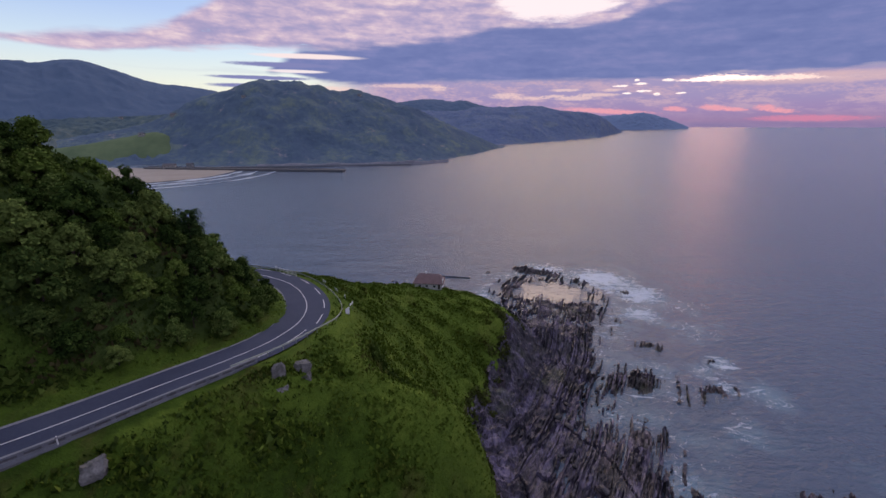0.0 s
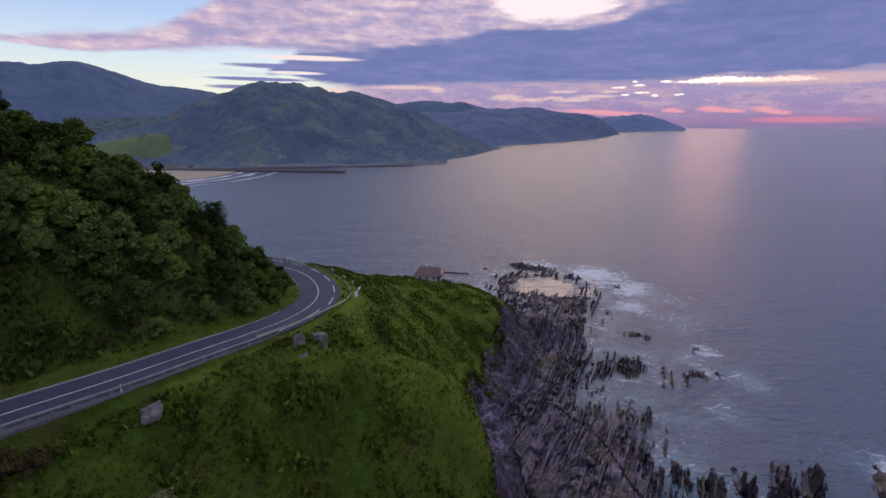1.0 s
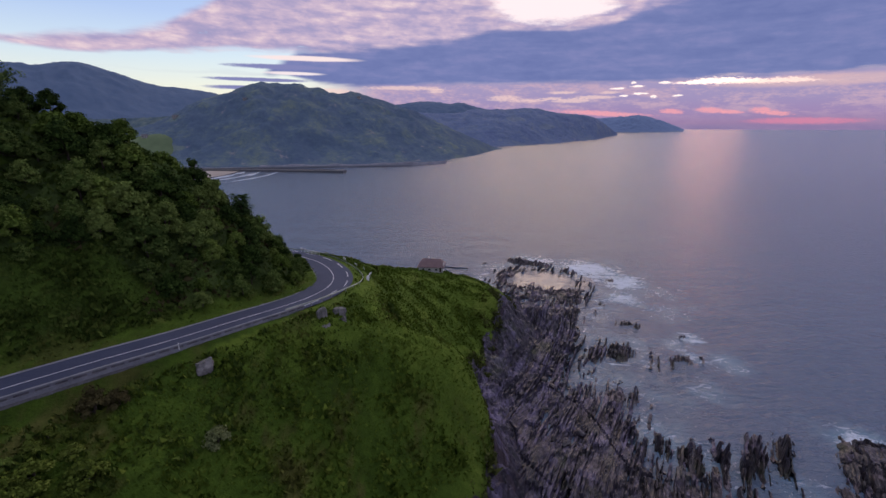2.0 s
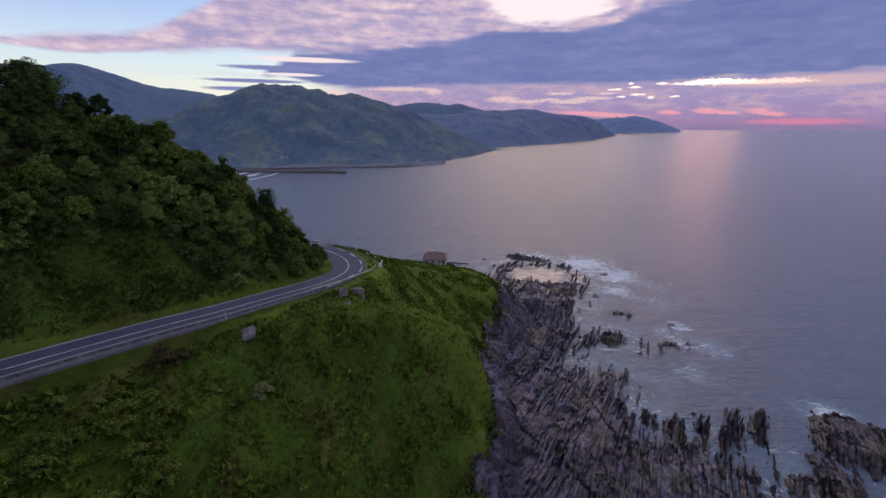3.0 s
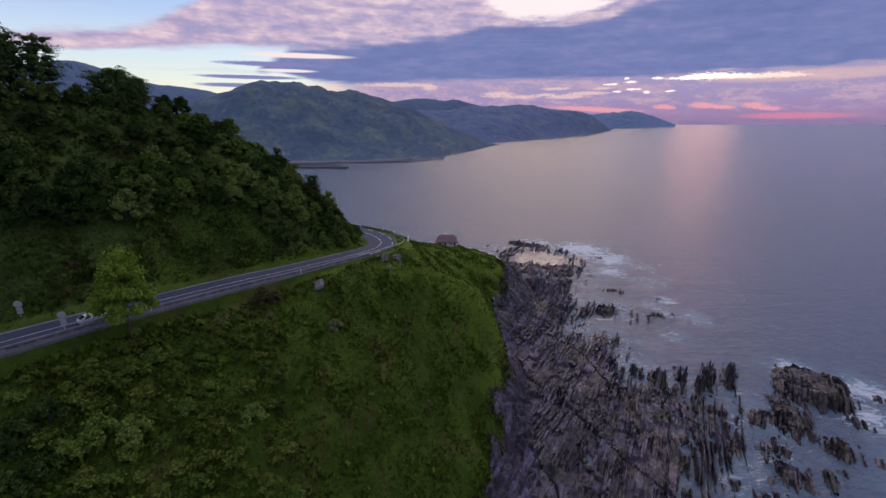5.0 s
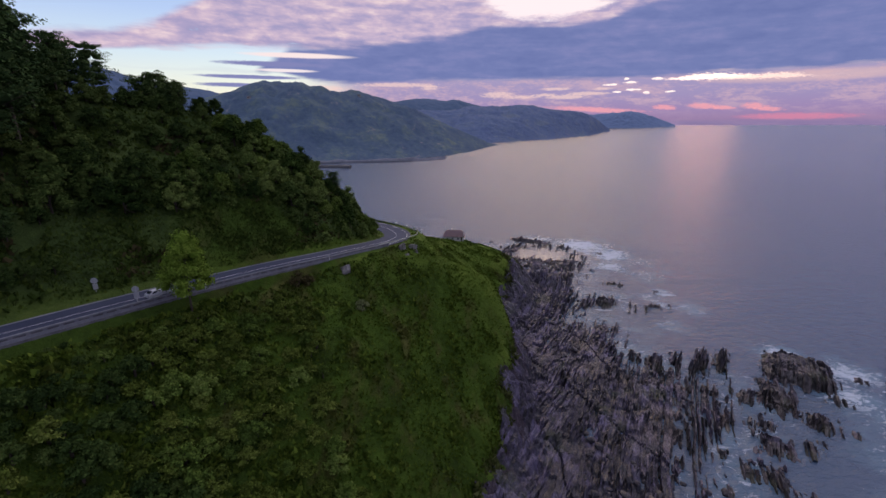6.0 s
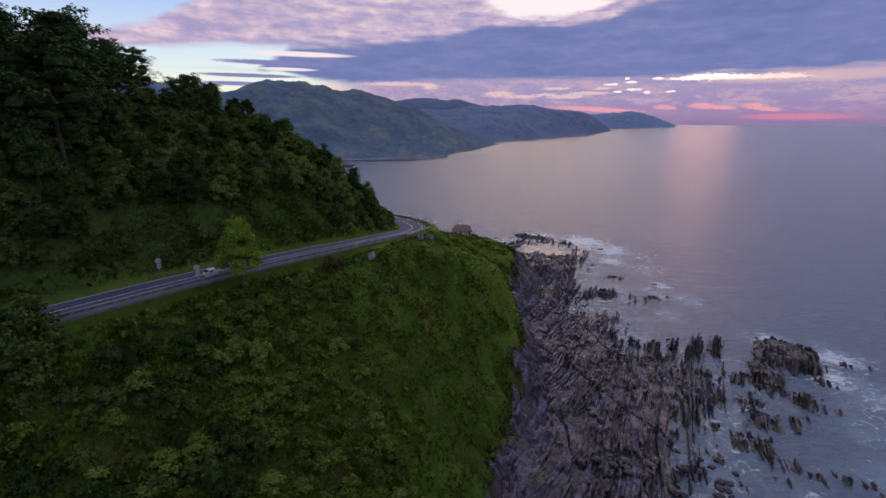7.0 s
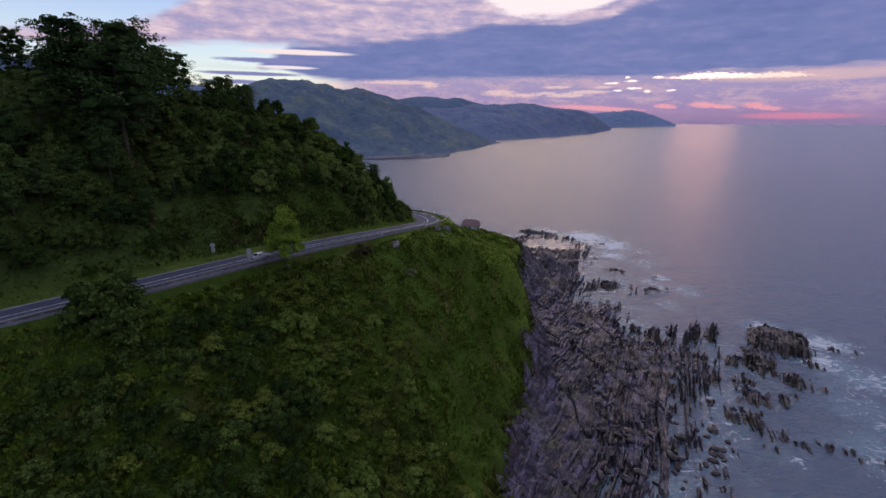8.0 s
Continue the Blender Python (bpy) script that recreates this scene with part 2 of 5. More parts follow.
# blue haze of distance is mixed into these woodland colours, palest on the cape
headland_wood_hazed = hazed_wood("headland_wood_hazed", (0.074, 0.108, 0.172), (0.098, 0.142, 0.195), (0.17, 0.215, 0.185), (0.34, 0.29, 0.29))
coast_wood_hazed = hazed_wood("coast_wood_hazed", (0.105, 0.140, 0.250), (0.135, 0.178, 0.28), (0.18, 0.22, 0.27), (0.28, 0.27, 0.31))
far_blue = material("far_ridge_wood_hazed", [(0.3, (0.08, 0.125, 0.20)), (0.7, (0.115, 0.16, 0.235))], 0.003, 0.02, 0.95, 0.6, 0.03, bump_dist=8.0, spec=0.05)
far_pale = material("cape_wood_hazed", [(0.3, (0.17, 0.23, 0.36)), (0.7, (0.21, 0.27, 0.40))], 0.003, 0.02, 0.95, 0.4, 0.03, bump_dist=5.0, spec=0.05)
sand = material("sand", [(0.3, (0.25, 0.21, 0.17)), (0.7, (0.36, 0.31, 0.26))], 0.02, 0.3, 0.8, 0.1)


def terrain_material():
    m = bpy.data.materials.new("slope_turf_and_rock")
    m.use_nodes = True
    g = Graph(m.node_tree)
    bsdf = m.node_tree.nodes["Principled BSDF"]
    vec = g.node("ShaderNodeTexCoord").outputs["Object"]
    at = g.node("ShaderNodeAttribute")
    at.attribute_name = "rock"
    vg = g.node("ShaderNodeAttribute")
    vg.attribute_name = "verge"
    big, mid, fine = g.noise(vec, 0.06, 4.0), g.noise(vec, 0.45, 5.0, 0.65), g.noise(vec, 3.0, 4.0, 0.7)
    x = g.math("ADD", g.math("MULTIPLY", big, 0.4), g.math("ADD", g.math("MULTIPLY", mid, 0.35), g.math("MULTIPLY", fine, 0.25)))
    turf = g.ramp(x, [(0.34, (0.020, 0.033, 0.006)), (0.46, (0.034, 0.062, 0.007)), (0.55, (0.052, 0.091, 0.010)), (0.68, (0.090, 0.128, 0.018))])
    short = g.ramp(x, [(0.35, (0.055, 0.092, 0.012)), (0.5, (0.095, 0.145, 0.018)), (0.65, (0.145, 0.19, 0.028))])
    sc = g.node("ShaderNodeAttribute")
    sc.attribute_name = "scrub"
    drift = g.noise(g.mapping(vec, (1.0, 0.45, 0.5), (0, 0, 0.35)), 0.13, 5.0, 0.65)
    turf = g.mix(g.step(drift, 0.52, 0.66, 0.0, 0.75), turf, g.ramp(x, [(0.35, (0.030, 0.028, 0.009)), (0.5, (0.062, 0.058, 0.016)), (0.66, (0.11, 0.10, 0.032))]))
    turf = g.mix(sc.outputs["Fac"], turf, g.ramp(x, [(0.36, (0.022, 0.034, 0.010)), (0.5, (0.042, 0.068, 0.016)), (0.64, (0.075, 0.105, 0.026))]))
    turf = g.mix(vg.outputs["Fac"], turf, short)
    beds = g.noise(g.mapping(vec, (1.0, 0.10, 0.35), (0, 0, radians(23.5))), 1.1, 5.0, 0.65)
    stone = g.ramp(g.math("ADD", g.math("MULTIPLY", beds, 0.65), g.math("MULTIPLY", fine, 0.35)), [(0.36, (0.014, 0.011, 0.016)), (0.5, (0.045, 0.036, 0.046)), (0.64, (0.11, 0.092, 0.10))])
    f = g.step(g.math("ADD", at.outputs["Fac"], g.math("MULTIPLY", g.math("SUBTRACT", mid, 0.5), 1.2)), 0.45, 0.6)
    g.put(bsdf.inputs["Base Color"], g.mix(f, turf, stone))
    g.put(bsdf.inputs["Roughness"], 0.95)
    g.put(bsdf.inputs["Specular IOR Level"], 0.1)
    bn = g.node("ShaderNodeBump")
    g.put(bn.inputs["Strength"], 0.9)
    g.put(bn.inputs["Distance"], 0.5)
    g.put(bn.inputs["Height"], g.math("ADD", mid, g.math("MULTIPLY", fine, 0.6)))
    g.put(bsdf.inputs["Normal"], bn.outputs[0])
    return m


def rock_material():
    m = bpy.data.materials.new("wet_flysch_rock")
    m.use_nodes = True
    g = Graph(m.node_tree)
    bsdf = m.node_tree.nodes["Principled BSDF"]
    vec = g.node("ShaderNodeTexCoord").outputs["Object"]
    along = g.mapping(vec, (1.0, 0.07, 0.5), (0, 0, STRIKE))
    beds, mid, fine = g.noise(along, 2.2, 6.0, 0.7), g.noise(vec, 0.25, 4.0), g.noise(vec, 3.5, 5.0, 0.7)
    tone = g.node("ShaderNodeAttribute")
    tone.attribute_name = "tone"
    x = g.math("ADD", g.math("MULTIPLY", beds, 0.5), g.math("ADD", g.math("MULTIPLY", mid, 0.2), g.math("MULTIPLY", fine, 0.3)))
    x = g.math("ADD", x, g.math("MULTIPLY", tone.outputs["Fac"], 0.12))
    own = g.node("ShaderNodeObjectInfo").outputs["Random"]
    x = g.math("ADD", x, g.math("MULTIPLY", g.math("SUBTRACT", own, 0.5), 0.12))
    col = g.ramp(x, [(0.36, (0.007, 0.0065, 0.009)), (0.47, (0.028, 0.025, 0.029)), (0.55, (0.066, 0.058, 0.062)), (0.66, (0.21, 0.195, 0.205))])
    weed = g.math("MULTIPLY", g.step(g.noise(vec, 0.09, 3.0), 0.56, 0.68), g.step(fine, 0.4, 0.6))
    marl = g.node("ShaderNodeAttribute")
    marl.attribute_name = "marl"
    brown = g.step(g.math("SUBTRACT", g.noise(vec, 0.04, 4.0), g.math("MULTIPLY", marl.outputs["Fac"], 0.3)), 0.38, 0.58)
    col = g.mix(1.0, col, g.mix(brown, (0.66, 0.60, 0.95), (1.0, 0.86, 0.86)), "MULTIPLY")
    patchy = g.step(g.noise(vec, 0.12, 5.0, 0.7), 0.3, 0.7, 0.42, 0.92)
    col = g.mix(1.0, col, patchy, "MULTIPLY")
    g.put(bsdf.inputs["Base Color"], g.mix(g.math("MULTIPLY", weed, 0.6), col, (0.06, 0.075, 0.018)))
    g.put(bsdf.inputs["Roughness"], g.step(mid, 0.35, 0.65, 0.3, 0.8))
    bn = g.node("ShaderNodeBump")
    g.put(bn.inputs["Strength"], 0.8)
    g.put(bn.inputs["Distance"], 0.25)
    g.put(bn.inputs["Height"], g.math("ADD", beds, g.math("MULTIPLY", fine, 0.5)))
    g.put(bsdf.inputs["Normal"], bn.outputs[0])
    return m


def water_material():
    m = bpy.data.materials.new("sea_water")
    m.use_nodes = True
    g = Graph(m.node_tree)
    bsdf = m.node_tree.nodes["Principled BSDF"]
    vec = g.node("ShaderNodeTexCoord").outputs["Object"]
    at = g.node("ShaderNodeAttribute")
    at.attribute_name = "foam"
    swell = g.noise(g.mapping(vec, (0.35, 1.0, 1.0), (0, 0, 0.3)), 0.05, 3.0)
    chop = g.noise(g.mapping(vec, (0.6, 1.0, 1.0), (0, 0, 0.2)), 0.35, 5.0, 0.6)
    lace = g.noise(vec, 0.25, 7.0, 0.7, 1.5)
    streak = g.noise(g.mapping(vec, (0.45, 1.0, 1.0), (0, 0, -0.5)), 0.16, 7.0, 0.72, 1.2)
    calm = g.node("ShaderNodeAttribute")
    calm.attribute_name = "calm"
    f = g.step(g.math("ADD", at.outputs["Fac"], g.math("MULTIPLY", g.math("SUBTRACT", g.math("MAXIMUM", lace, streak), 0.55), 2.8)), 0.5, 0.95)
    wash = g.step(g.math("ADD", at.outputs["Fac"], g.math("MULTIPLY", g.math("SUBTRACT", g.noise(vec, 0.05, 5.0, 0.65), 0.5), 1.6)), 0.2, 0.9)
    body = g.mix(wash, (0.048, 0.082, 0.135), (0.10, 0.18, 0.24))
    g.put(bsdf.inputs["Base Color"], g.mix(g.math("MULTIPLY", f, 0.8), body, (0.60, 0.65, 0.72)))
    g.put(bsdf.inputs["Roughness"], g.math("SUBTRACT", g.math("ADD", 0.19, g.math("MULTIPLY", f, 0.5)), g.math("MULTIPLY", calm.outputs["Fac"], 0.14)))
    g.put(bsdf.inputs["IOR"], 1.333)
    g.put(bsdf.inputs["Specular IOR Level"], 0.8)
    bn = g.node("ShaderNodeBump")
    g.put(bn.inputs["Strength"], g.math("SUBTRACT", 1.0, g.math("MULTIPLY", calm.outputs["Fac"], 0.9)))
    g.put(bn.inputs["Distance"], 1.0)
    g.put(bn.inputs["Height"], g.math("ADD", g.math("MULTIPLY", swell, 2.0), g.math("MULTIPLY", chop, 1.3)))
    g.put(bsdf.inputs["Normal"], bn.outputs[0])
    return m


STRIKE = radians(26.0)  # the rock beds run this far east of north
turf_rock, flysch, water_mat = terrain_material(), rock_material(), water_material()


# ---- shape of the land ----
def spline(points, gap):
    """Points about gap apart on a smooth curve through the given ones."""
    p = np.array(points, float)
    p = np.vstack([2 * p[0] - p[1], p, 2 * p[-1] - p[-2]])
    out = []
    for i in range(1, len(p) - 2):
        n = max(2, int(np.linalg.norm(p[i + 1] - p[i]) / gap))
        for t in np.arange(n) / n:
            a, b, c, d = p[i - 1], p[i], p[i + 1], p[i + 2]
            out.append(0.5 * (2 * b + (c - a) * t + (2 * a - 5 * b + 4 * c - d) * t * t + (3 * b - a - 3 * c + d) * t ** 3))
    out.append(p[-2])
    return np.array(out)


ROAD = spline([(-190, -150, 63.5), (-140, -85, 63), (-101, -28.5, 61.5), (-89.5, -12.5, 60.9), (-79.2, 2.9, 60.3), (-69.6, 18.2, 59.3), (-58.4, 33.5, 58.3), (-50.1, 44.6, 57.3),
               (-43.8, 55, 56.2), (-38.6, 63.7, 55.2), (-35, 72, 54.2), (-33.3, 82, 53.1), (-34.7, 92, 52.1), (-38.5, 101, 51.5), (-44, 109.3, 50.9), (-51, 115.5, 50.6),
               (-62, 121.5, 50.2), (-85, 127, 50), (-130, 128, 50), (-230, 115, 48), (-420, 90, 45)], 1.0)
ROAD_T = np.gradient(ROAD[:, :2], axis=0)
ROAD_T /= np.linalg.norm(ROAD_T, axis=1)[:, None]
ROAD_N = np.stack([ROAD_T[:, 1], -ROAD_T[:, 0]], 1)  # towards the sea
BEND_WIDE = np.exp(-((ROAD[:, 1] - 88.0) / 22.0) ** 2) * (ROAD[:, 0] > -60)  # the carriageway widens round the bend


def to_road(x, y):
    """Distance from the road's middle (sea side positive), and its height there."""
    x, y = np.atleast_1d(x).astype(float), np.atleast_1d(y).astype(float)
    d, z = np.empty(len(x)), np.empty(len(x))
    for s in range(0, len(x), 4000):
        ex = x[s:s + 4000, None] - ROAD[None, :, 0]
        ey = y[s:s + 4000, None] - ROAD[None, :, 1]
        q = ex * ex + ey * ey
        k = q.argmin(1)
        r = np.arange(len(k))
        side = np.sign(ex[r, k] * ROAD_N[k, 0] + ey[r, k] * ROAD_N[k, 1])
        d[s:s + 4000], z[s:s + 4000] = np.sqrt(q[r, k]) * np.where(side == 0, 1, side), ROAD[k, 2]
    return d, z


# contour-like lines of the seaward slope: under the road, half way down, edge of the turf, foot of the cliff, sea bed
WALLED = np.clip(np.minimum(ROAD[:, 1] + 26, 47 - ROAD[:, 1]) / 10.0, 0, 1) * (ROAD[:, 0] > -110) * (ROAD[:, 0] < -45)
RIM = np.column_stack([ROAD[:, :2] + (5.2 + 4.3 * np.exp(-((ROAD[:, 1:2] - 90.0) / 15.0) ** 2) * (ROAD[:, 0:1] > -60)) * ROAD_N, ROAD[:, 2] - 0.3 - 1.9 * WALLED])[::5]
SHOULDER = [(-165, -150, 50), (-112, -68, 51), (-73, -12, 54), (-45, 21, 49), (-37, 34, 47.5), (-26.5, 59.5, 53.2), (-16, 63, 47.8), (-12, 68, 47), (-14, 86, 39), (-20, 108, 39.5), (-29, 132, 41.7), (-50, 146, 38), (-95, 152, 36), (-240, 140, 34)]
MIDWAY = [(-120, -150, 25), (-80, -70, 30), (-45, -11, 37), (-25.5, 30, 37.5), (-18, 50, 40), (-1, 72, 40.5), (-4, 91, 26), (-5, 110, 22), (-12, 138, 31), (-9, 163, 30), (-40, 172, 25), (-95, 178, 20), (-240, 170, 18)]
EDGE = [(-80, -150, 8), (-36, -62, 9), (-14, -14, 10), (-9, 9, 11.5), (-3, 27, 13), (3, 45, 17.5), (6, 60, 21), (6.5, 73, 25), (3, 91, 12), (5, 115, 11), (14, 137, 16), (21, 149, 20), (25, 164, 17), (15, 183, 14), (-10, 195, 12), (-60, 200, 10), (-240, 195, 8)]
FOOT = [(-70, -150, 2), (-26, -64, 2.5), (-4, -18, 3), (1, 8, 3.5), (7, 26, 4), (13, 44, 4), (15, 62, 4), (16, 80, 4.5), (12, 97, 5), (15, 112, 5), (25, 133, 6), (32, 149, 5), (36, 166, 4), (26, 192, 3), (-5, 206, 2), (-60, 212, 1), (-240, 206, 1)]
BED = [(-30, -150, -6), (20, -70, -6), (60, 0, -6), (80, 60, -6), (80, 150, -6), (80, 220, -6), (20, 260, -6), (-60, 250, -6), (-240, 240, -6)]
NOSE = [(-8, 160, 30.5), (4, 153, 27.5), (14, 148, 24), (21, 149, 20.5)]
CREST = [(-23, 82, 52), (-17, 74, 49.5), (-11, 69, 47.3), (-1, 72, 41), (4, 73, 33)]
KNOTS = np.vstack([RIM] + [spline(c, 9.0) for c in (SHOULDER, MIDWAY, EDGE, FOOT, BED, NOSE, CREST)])
KNOTS = KNOTS[(KNOTS[:, 1] > -170) & (KNOTS[:, 0] > -260)]
_r = np.linalg.norm(KNOTS[:, None, :2] - KNOTS[None, :, :2], axis=2)
_w = np.linalg.solve(np.block([[-_r - 2.0 * np.eye(len(_r)) * 0.2, np.ones((len(_r), 1))], [np.ones((1, len(_r))), np.zeros((1, 1))]]), np.append(KNOTS[:, 2], 0))


def slope_height(x, y):
    out = np.empty(len(x))
    for s in range(0, len(x), 4000):
        r = np.hypot(x[s:s + 4000, None] - KNOTS[None, :, 0], y[s:s + 4000, None] - KNOTS[None, :, 1])
        out[s:s + 4000] = -r @ _w[:-1] + _w[-1]
    return out


def wobble(x, y, size, seed=0.0):
    return np.array([noise.noise((a / size + seed, b / size - seed, seed)) for a, b in zip(x, y)])


def shelf(x, y):
    """Extra width of level ground on the sea side, widest outside the bend."""
    return 4.2 * np.exp(-((y - 90.0) / 15.0) ** 2) * (x > -60)


def ground_height(x, y):
    x, y = np.atleast_1d(x).astype(float), np.atleast_1d(y).astype(float)
    d, zr = to_road(x, y)
    s = np.maximum(-d - 4.3, 0)
    hill = zr + 0.22 * np.minimum(s, 3.0) + 1.05 * np.clip(s - 3.0, 0, 14) + 0.86 * np.clip(s - 17, 0, 40) + 0.55 * np.maximum(s - 57, 0)
    cap = 96 + 0.2 * np.clip(60 - y, 0, 80)
    hill = np.minimum(hill, cap + 0.08 * (hill - cap))
    sea = np.minimum(slope_height(x, y), zr)
    w = np.clip((d - 4.4 - shelf(x, y)) / 1.2, 0, 1)
    low = (zr - 0.25) * (1 - w) + sea * w
    return np.where(d < 0, np.where(d > -4.3, zr - 0.25, hill), low)


def grid_mesh(name, xs, ys, z, mat, keep=None, attrs=()):
    """One sheet over the grid xs by ys (z as an array of rows of y)."""
    nx, ny = len(xs), len(ys)
    X, Y = np.meshgrid(xs, ys)
    v = np.column_stack([X.ravel(), Y.ravel(), np.asarray(z).ravel()])
    i = np.arange(nx * ny).reshape(ny, nx)
    f = np.column_stack([i[:-1, :-1].ravel(), i[:-1, 1:].ravel(), i[1:, 1:].ravel(), i[1:, :-1].ravel()])
    if keep is not None:
        k = keep.ravel()
        f = f[k[f].all(1)]
    return raw_mesh(name, v, f, mat, attrs)


def raw_mesh(name, v, f, mat, attrs=(), smooth=True):
    me = bpy.data.meshes.new(name)
    me.from_pydata(np.asarray(v).tolist(), [], np.asarray(f).tolist() if isinstance(f, np.ndarray) else f)
    for key, values in attrs:
        me.attributes.new(key, "FLOAT", "POINT").data.foreach_set("value", np.asarray(values, np.float32).ravel())
    if smooth:
        me.polygons.foreach_set("use_smooth", [True] * len(me.polygons))
    me.materials.append(mat)
    me.update()
    return new(name, me)


def axis(*spans):
    """Grid lines from (start, stop, step) stretches, end to end."""
    return np.unique(np.concatenate([np.arange(a, b, s) for a, b, s in spans] + [[spans[-1][1]]]))


# headland
xs, ys = axis((-420, -120, 6), (-120, -92, 1.5), (-92, 30, 0.85), (30, 50, 1.5), (50, 90, 4)), axis((-170, -60, 4), (-60, -46, 1.5), (-46, 178, 0.85), (178, 200, 1.5), (200, 260, 5))
X, Y = np.meshgrid(xs, ys)
Z = ground_height(X.ravel(), Y.ravel())
D, ZR = to_road(X.ravel(), Y.ravel())


def relief(x, y):
    """Humps and shallow gullies that run down the slope."""
    fall = np.array([noise.noise(((a * 0.35 + b * 0.94) / 6.5, (a * 0.94 - b * 0.35) / 34.0, 1.5)) for a, b in zip(x, y)])
    clumps = 0.75 * (0.42 - np.abs(wobble(x, y, 2.3, 21.0))) + 0.45 * (0.42 - np.abs(wobble(x, y, 1.15, 22.0)))
    return clumps + 0.6 * wobble(x, y, 7.0) + 0.3 * wobble(x, y, 2.6, 3.0) + 1.2 * wobble(x, y, 19.0, 7.0) + 0.8 * fall


lumps = relief(X.ravel(), Y.ravel())
Z = Z + lumps * np.clip((np.abs(D) - 5.5) / 4.0, 0, 1) * np.clip((Z - 1) / 8, 0.2, 1)
edge_line, foot_line = spline(EDGE, 2.0), spline(FOOT, 2.0)


def nearest_height(line, x, y):
    out, dist = np.empty(len(x)), np.empty(len(x))
    for s in range(0, len(x), 4000):
        q = (x[s:s + 4000, None] - line[None, :, 0]) ** 2 + (y[s:s + 4000, None] - line[None, :, 1]) ** 2
        k = q.argmin(1)
        out[s:s + 4000], dist[s:s + 4000] = line[k, 2], np.sqrt(q[np.arange(len(k)), k])
    return out, dist




def ragged(x, y):
    """How far the edge of the turf wanders up and down the cliff."""
    return 5.0 * wobble(x, y, 13.0, 5.0) + 3.0 * wobble(x, y, 4.5, 6.0)


ez, _ = nearest_height(edge_line, X.ravel(), Y.ravel())
ez = ez + ragged(X.ravel(), Y.ravel())
by_edge = np.exp(-((Z - ez) / 7.0) ** 2) * (D > 8)
Z = Z + by_edge * (1.6 * wobble(X.ravel(), Y.ravel(), 5.5, 8.0) + 0.9 * wobble(X.ravel(), Y.ravel(), 2.8, 9.0))
rock = np.clip((ez - 1.5 - Z) / 3.0 + 0.5, 0, 1) * (D > 0)
verge = np.clip(1 - (np.abs(np.abs(D) - 6.5) - 1.5) / 2.0, 0, 1) * np.where(D < 0, 0.25, 0.75 * (Y.ravel() > 62))
scrub = np.where(D > 0, 0.2, 1.0) * np.maximum(np.clip((-D - 8.0) / 2.0, 0, 1) * (1 - 0.8 * (D > -20) * (Y.ravel() > 6) * (Y.ravel() < 54)), np.clip((-X.ravel() - 0.9 * Y.ravel() - 42) / 14, 0, 1))

# convex ridges on the sea side carry short grass, also lightened as skylit crests: how far the ground stands above its
# surroundings
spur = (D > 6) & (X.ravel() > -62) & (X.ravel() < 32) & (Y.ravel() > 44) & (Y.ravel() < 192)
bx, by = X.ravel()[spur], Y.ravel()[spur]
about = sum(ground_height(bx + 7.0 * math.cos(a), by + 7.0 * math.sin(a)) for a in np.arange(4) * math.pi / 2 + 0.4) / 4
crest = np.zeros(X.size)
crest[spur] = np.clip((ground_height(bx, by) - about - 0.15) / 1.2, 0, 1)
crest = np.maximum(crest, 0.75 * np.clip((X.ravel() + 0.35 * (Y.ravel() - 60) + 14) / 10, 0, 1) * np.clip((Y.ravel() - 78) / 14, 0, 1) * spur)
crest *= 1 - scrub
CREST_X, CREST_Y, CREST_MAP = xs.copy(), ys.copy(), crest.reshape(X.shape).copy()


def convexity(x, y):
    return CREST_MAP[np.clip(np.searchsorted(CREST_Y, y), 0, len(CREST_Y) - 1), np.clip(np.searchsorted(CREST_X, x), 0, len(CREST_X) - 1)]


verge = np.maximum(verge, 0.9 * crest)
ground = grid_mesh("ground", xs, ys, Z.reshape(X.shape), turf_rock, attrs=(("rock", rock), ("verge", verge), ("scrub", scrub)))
tagged(ground, "steep green coastal headland with grass and bare rock foot", "ground", kind="structure")

# road
def ribbon(name, line, normal, a, b, lift, mat, span=None):
    k = slice(*span) if span else slice(None)
    p, n = line[k], normal[k]
    left, right = p[:, :2] + np.reshape(a, (-1, 1)) * n, p[:, :2] + np.reshape(b, (-1, 1)) * n
    m = len(p)
    v = np.vstack([np.column_stack([left, p[:, 2] + lift]), np.column_stack([right, p[:, 2] + lift])])
    i = np.arange(m - 1)
    f = np.column_stack([i, m + i, m + i + 1, i + 1])
    return raw_mesh(name, v, f, mat)


road = tagged(ribbon("road", ROAD, ROAD_N, -3.7 - 1.1 * BEND_WIDE, 4.35 + 1.0 * BEND_WIDE, 0.0, asphalt), "two-lane grey asphalt coast road round a bend", "road", kind="structure")


# shore platform: beds of flysch along the strike
US, UC = math.sin(STRIKE), math.cos(STRIKE)
SHORE = np.array([(-40, -140), (-4, -56), (12, -22), (24, -8), (38, 2), (51, 15), (57, 27), (66, 40), (79, 49), (86, 67), (78, 76), (66, 76), (57, 91), (63, 110), (66, 116), (50, 122), (52, 136), (76, 141), (78, 150), (60, 153), (58, 166), (70, 184),
                  (84, 214), (84, 250), (60, 262), (30, 258), (20, 235), (26, 200), (0, 214), (-60, 220), (-60, 120), (-20, 20), (-60, -60), (-90, -140)], float)


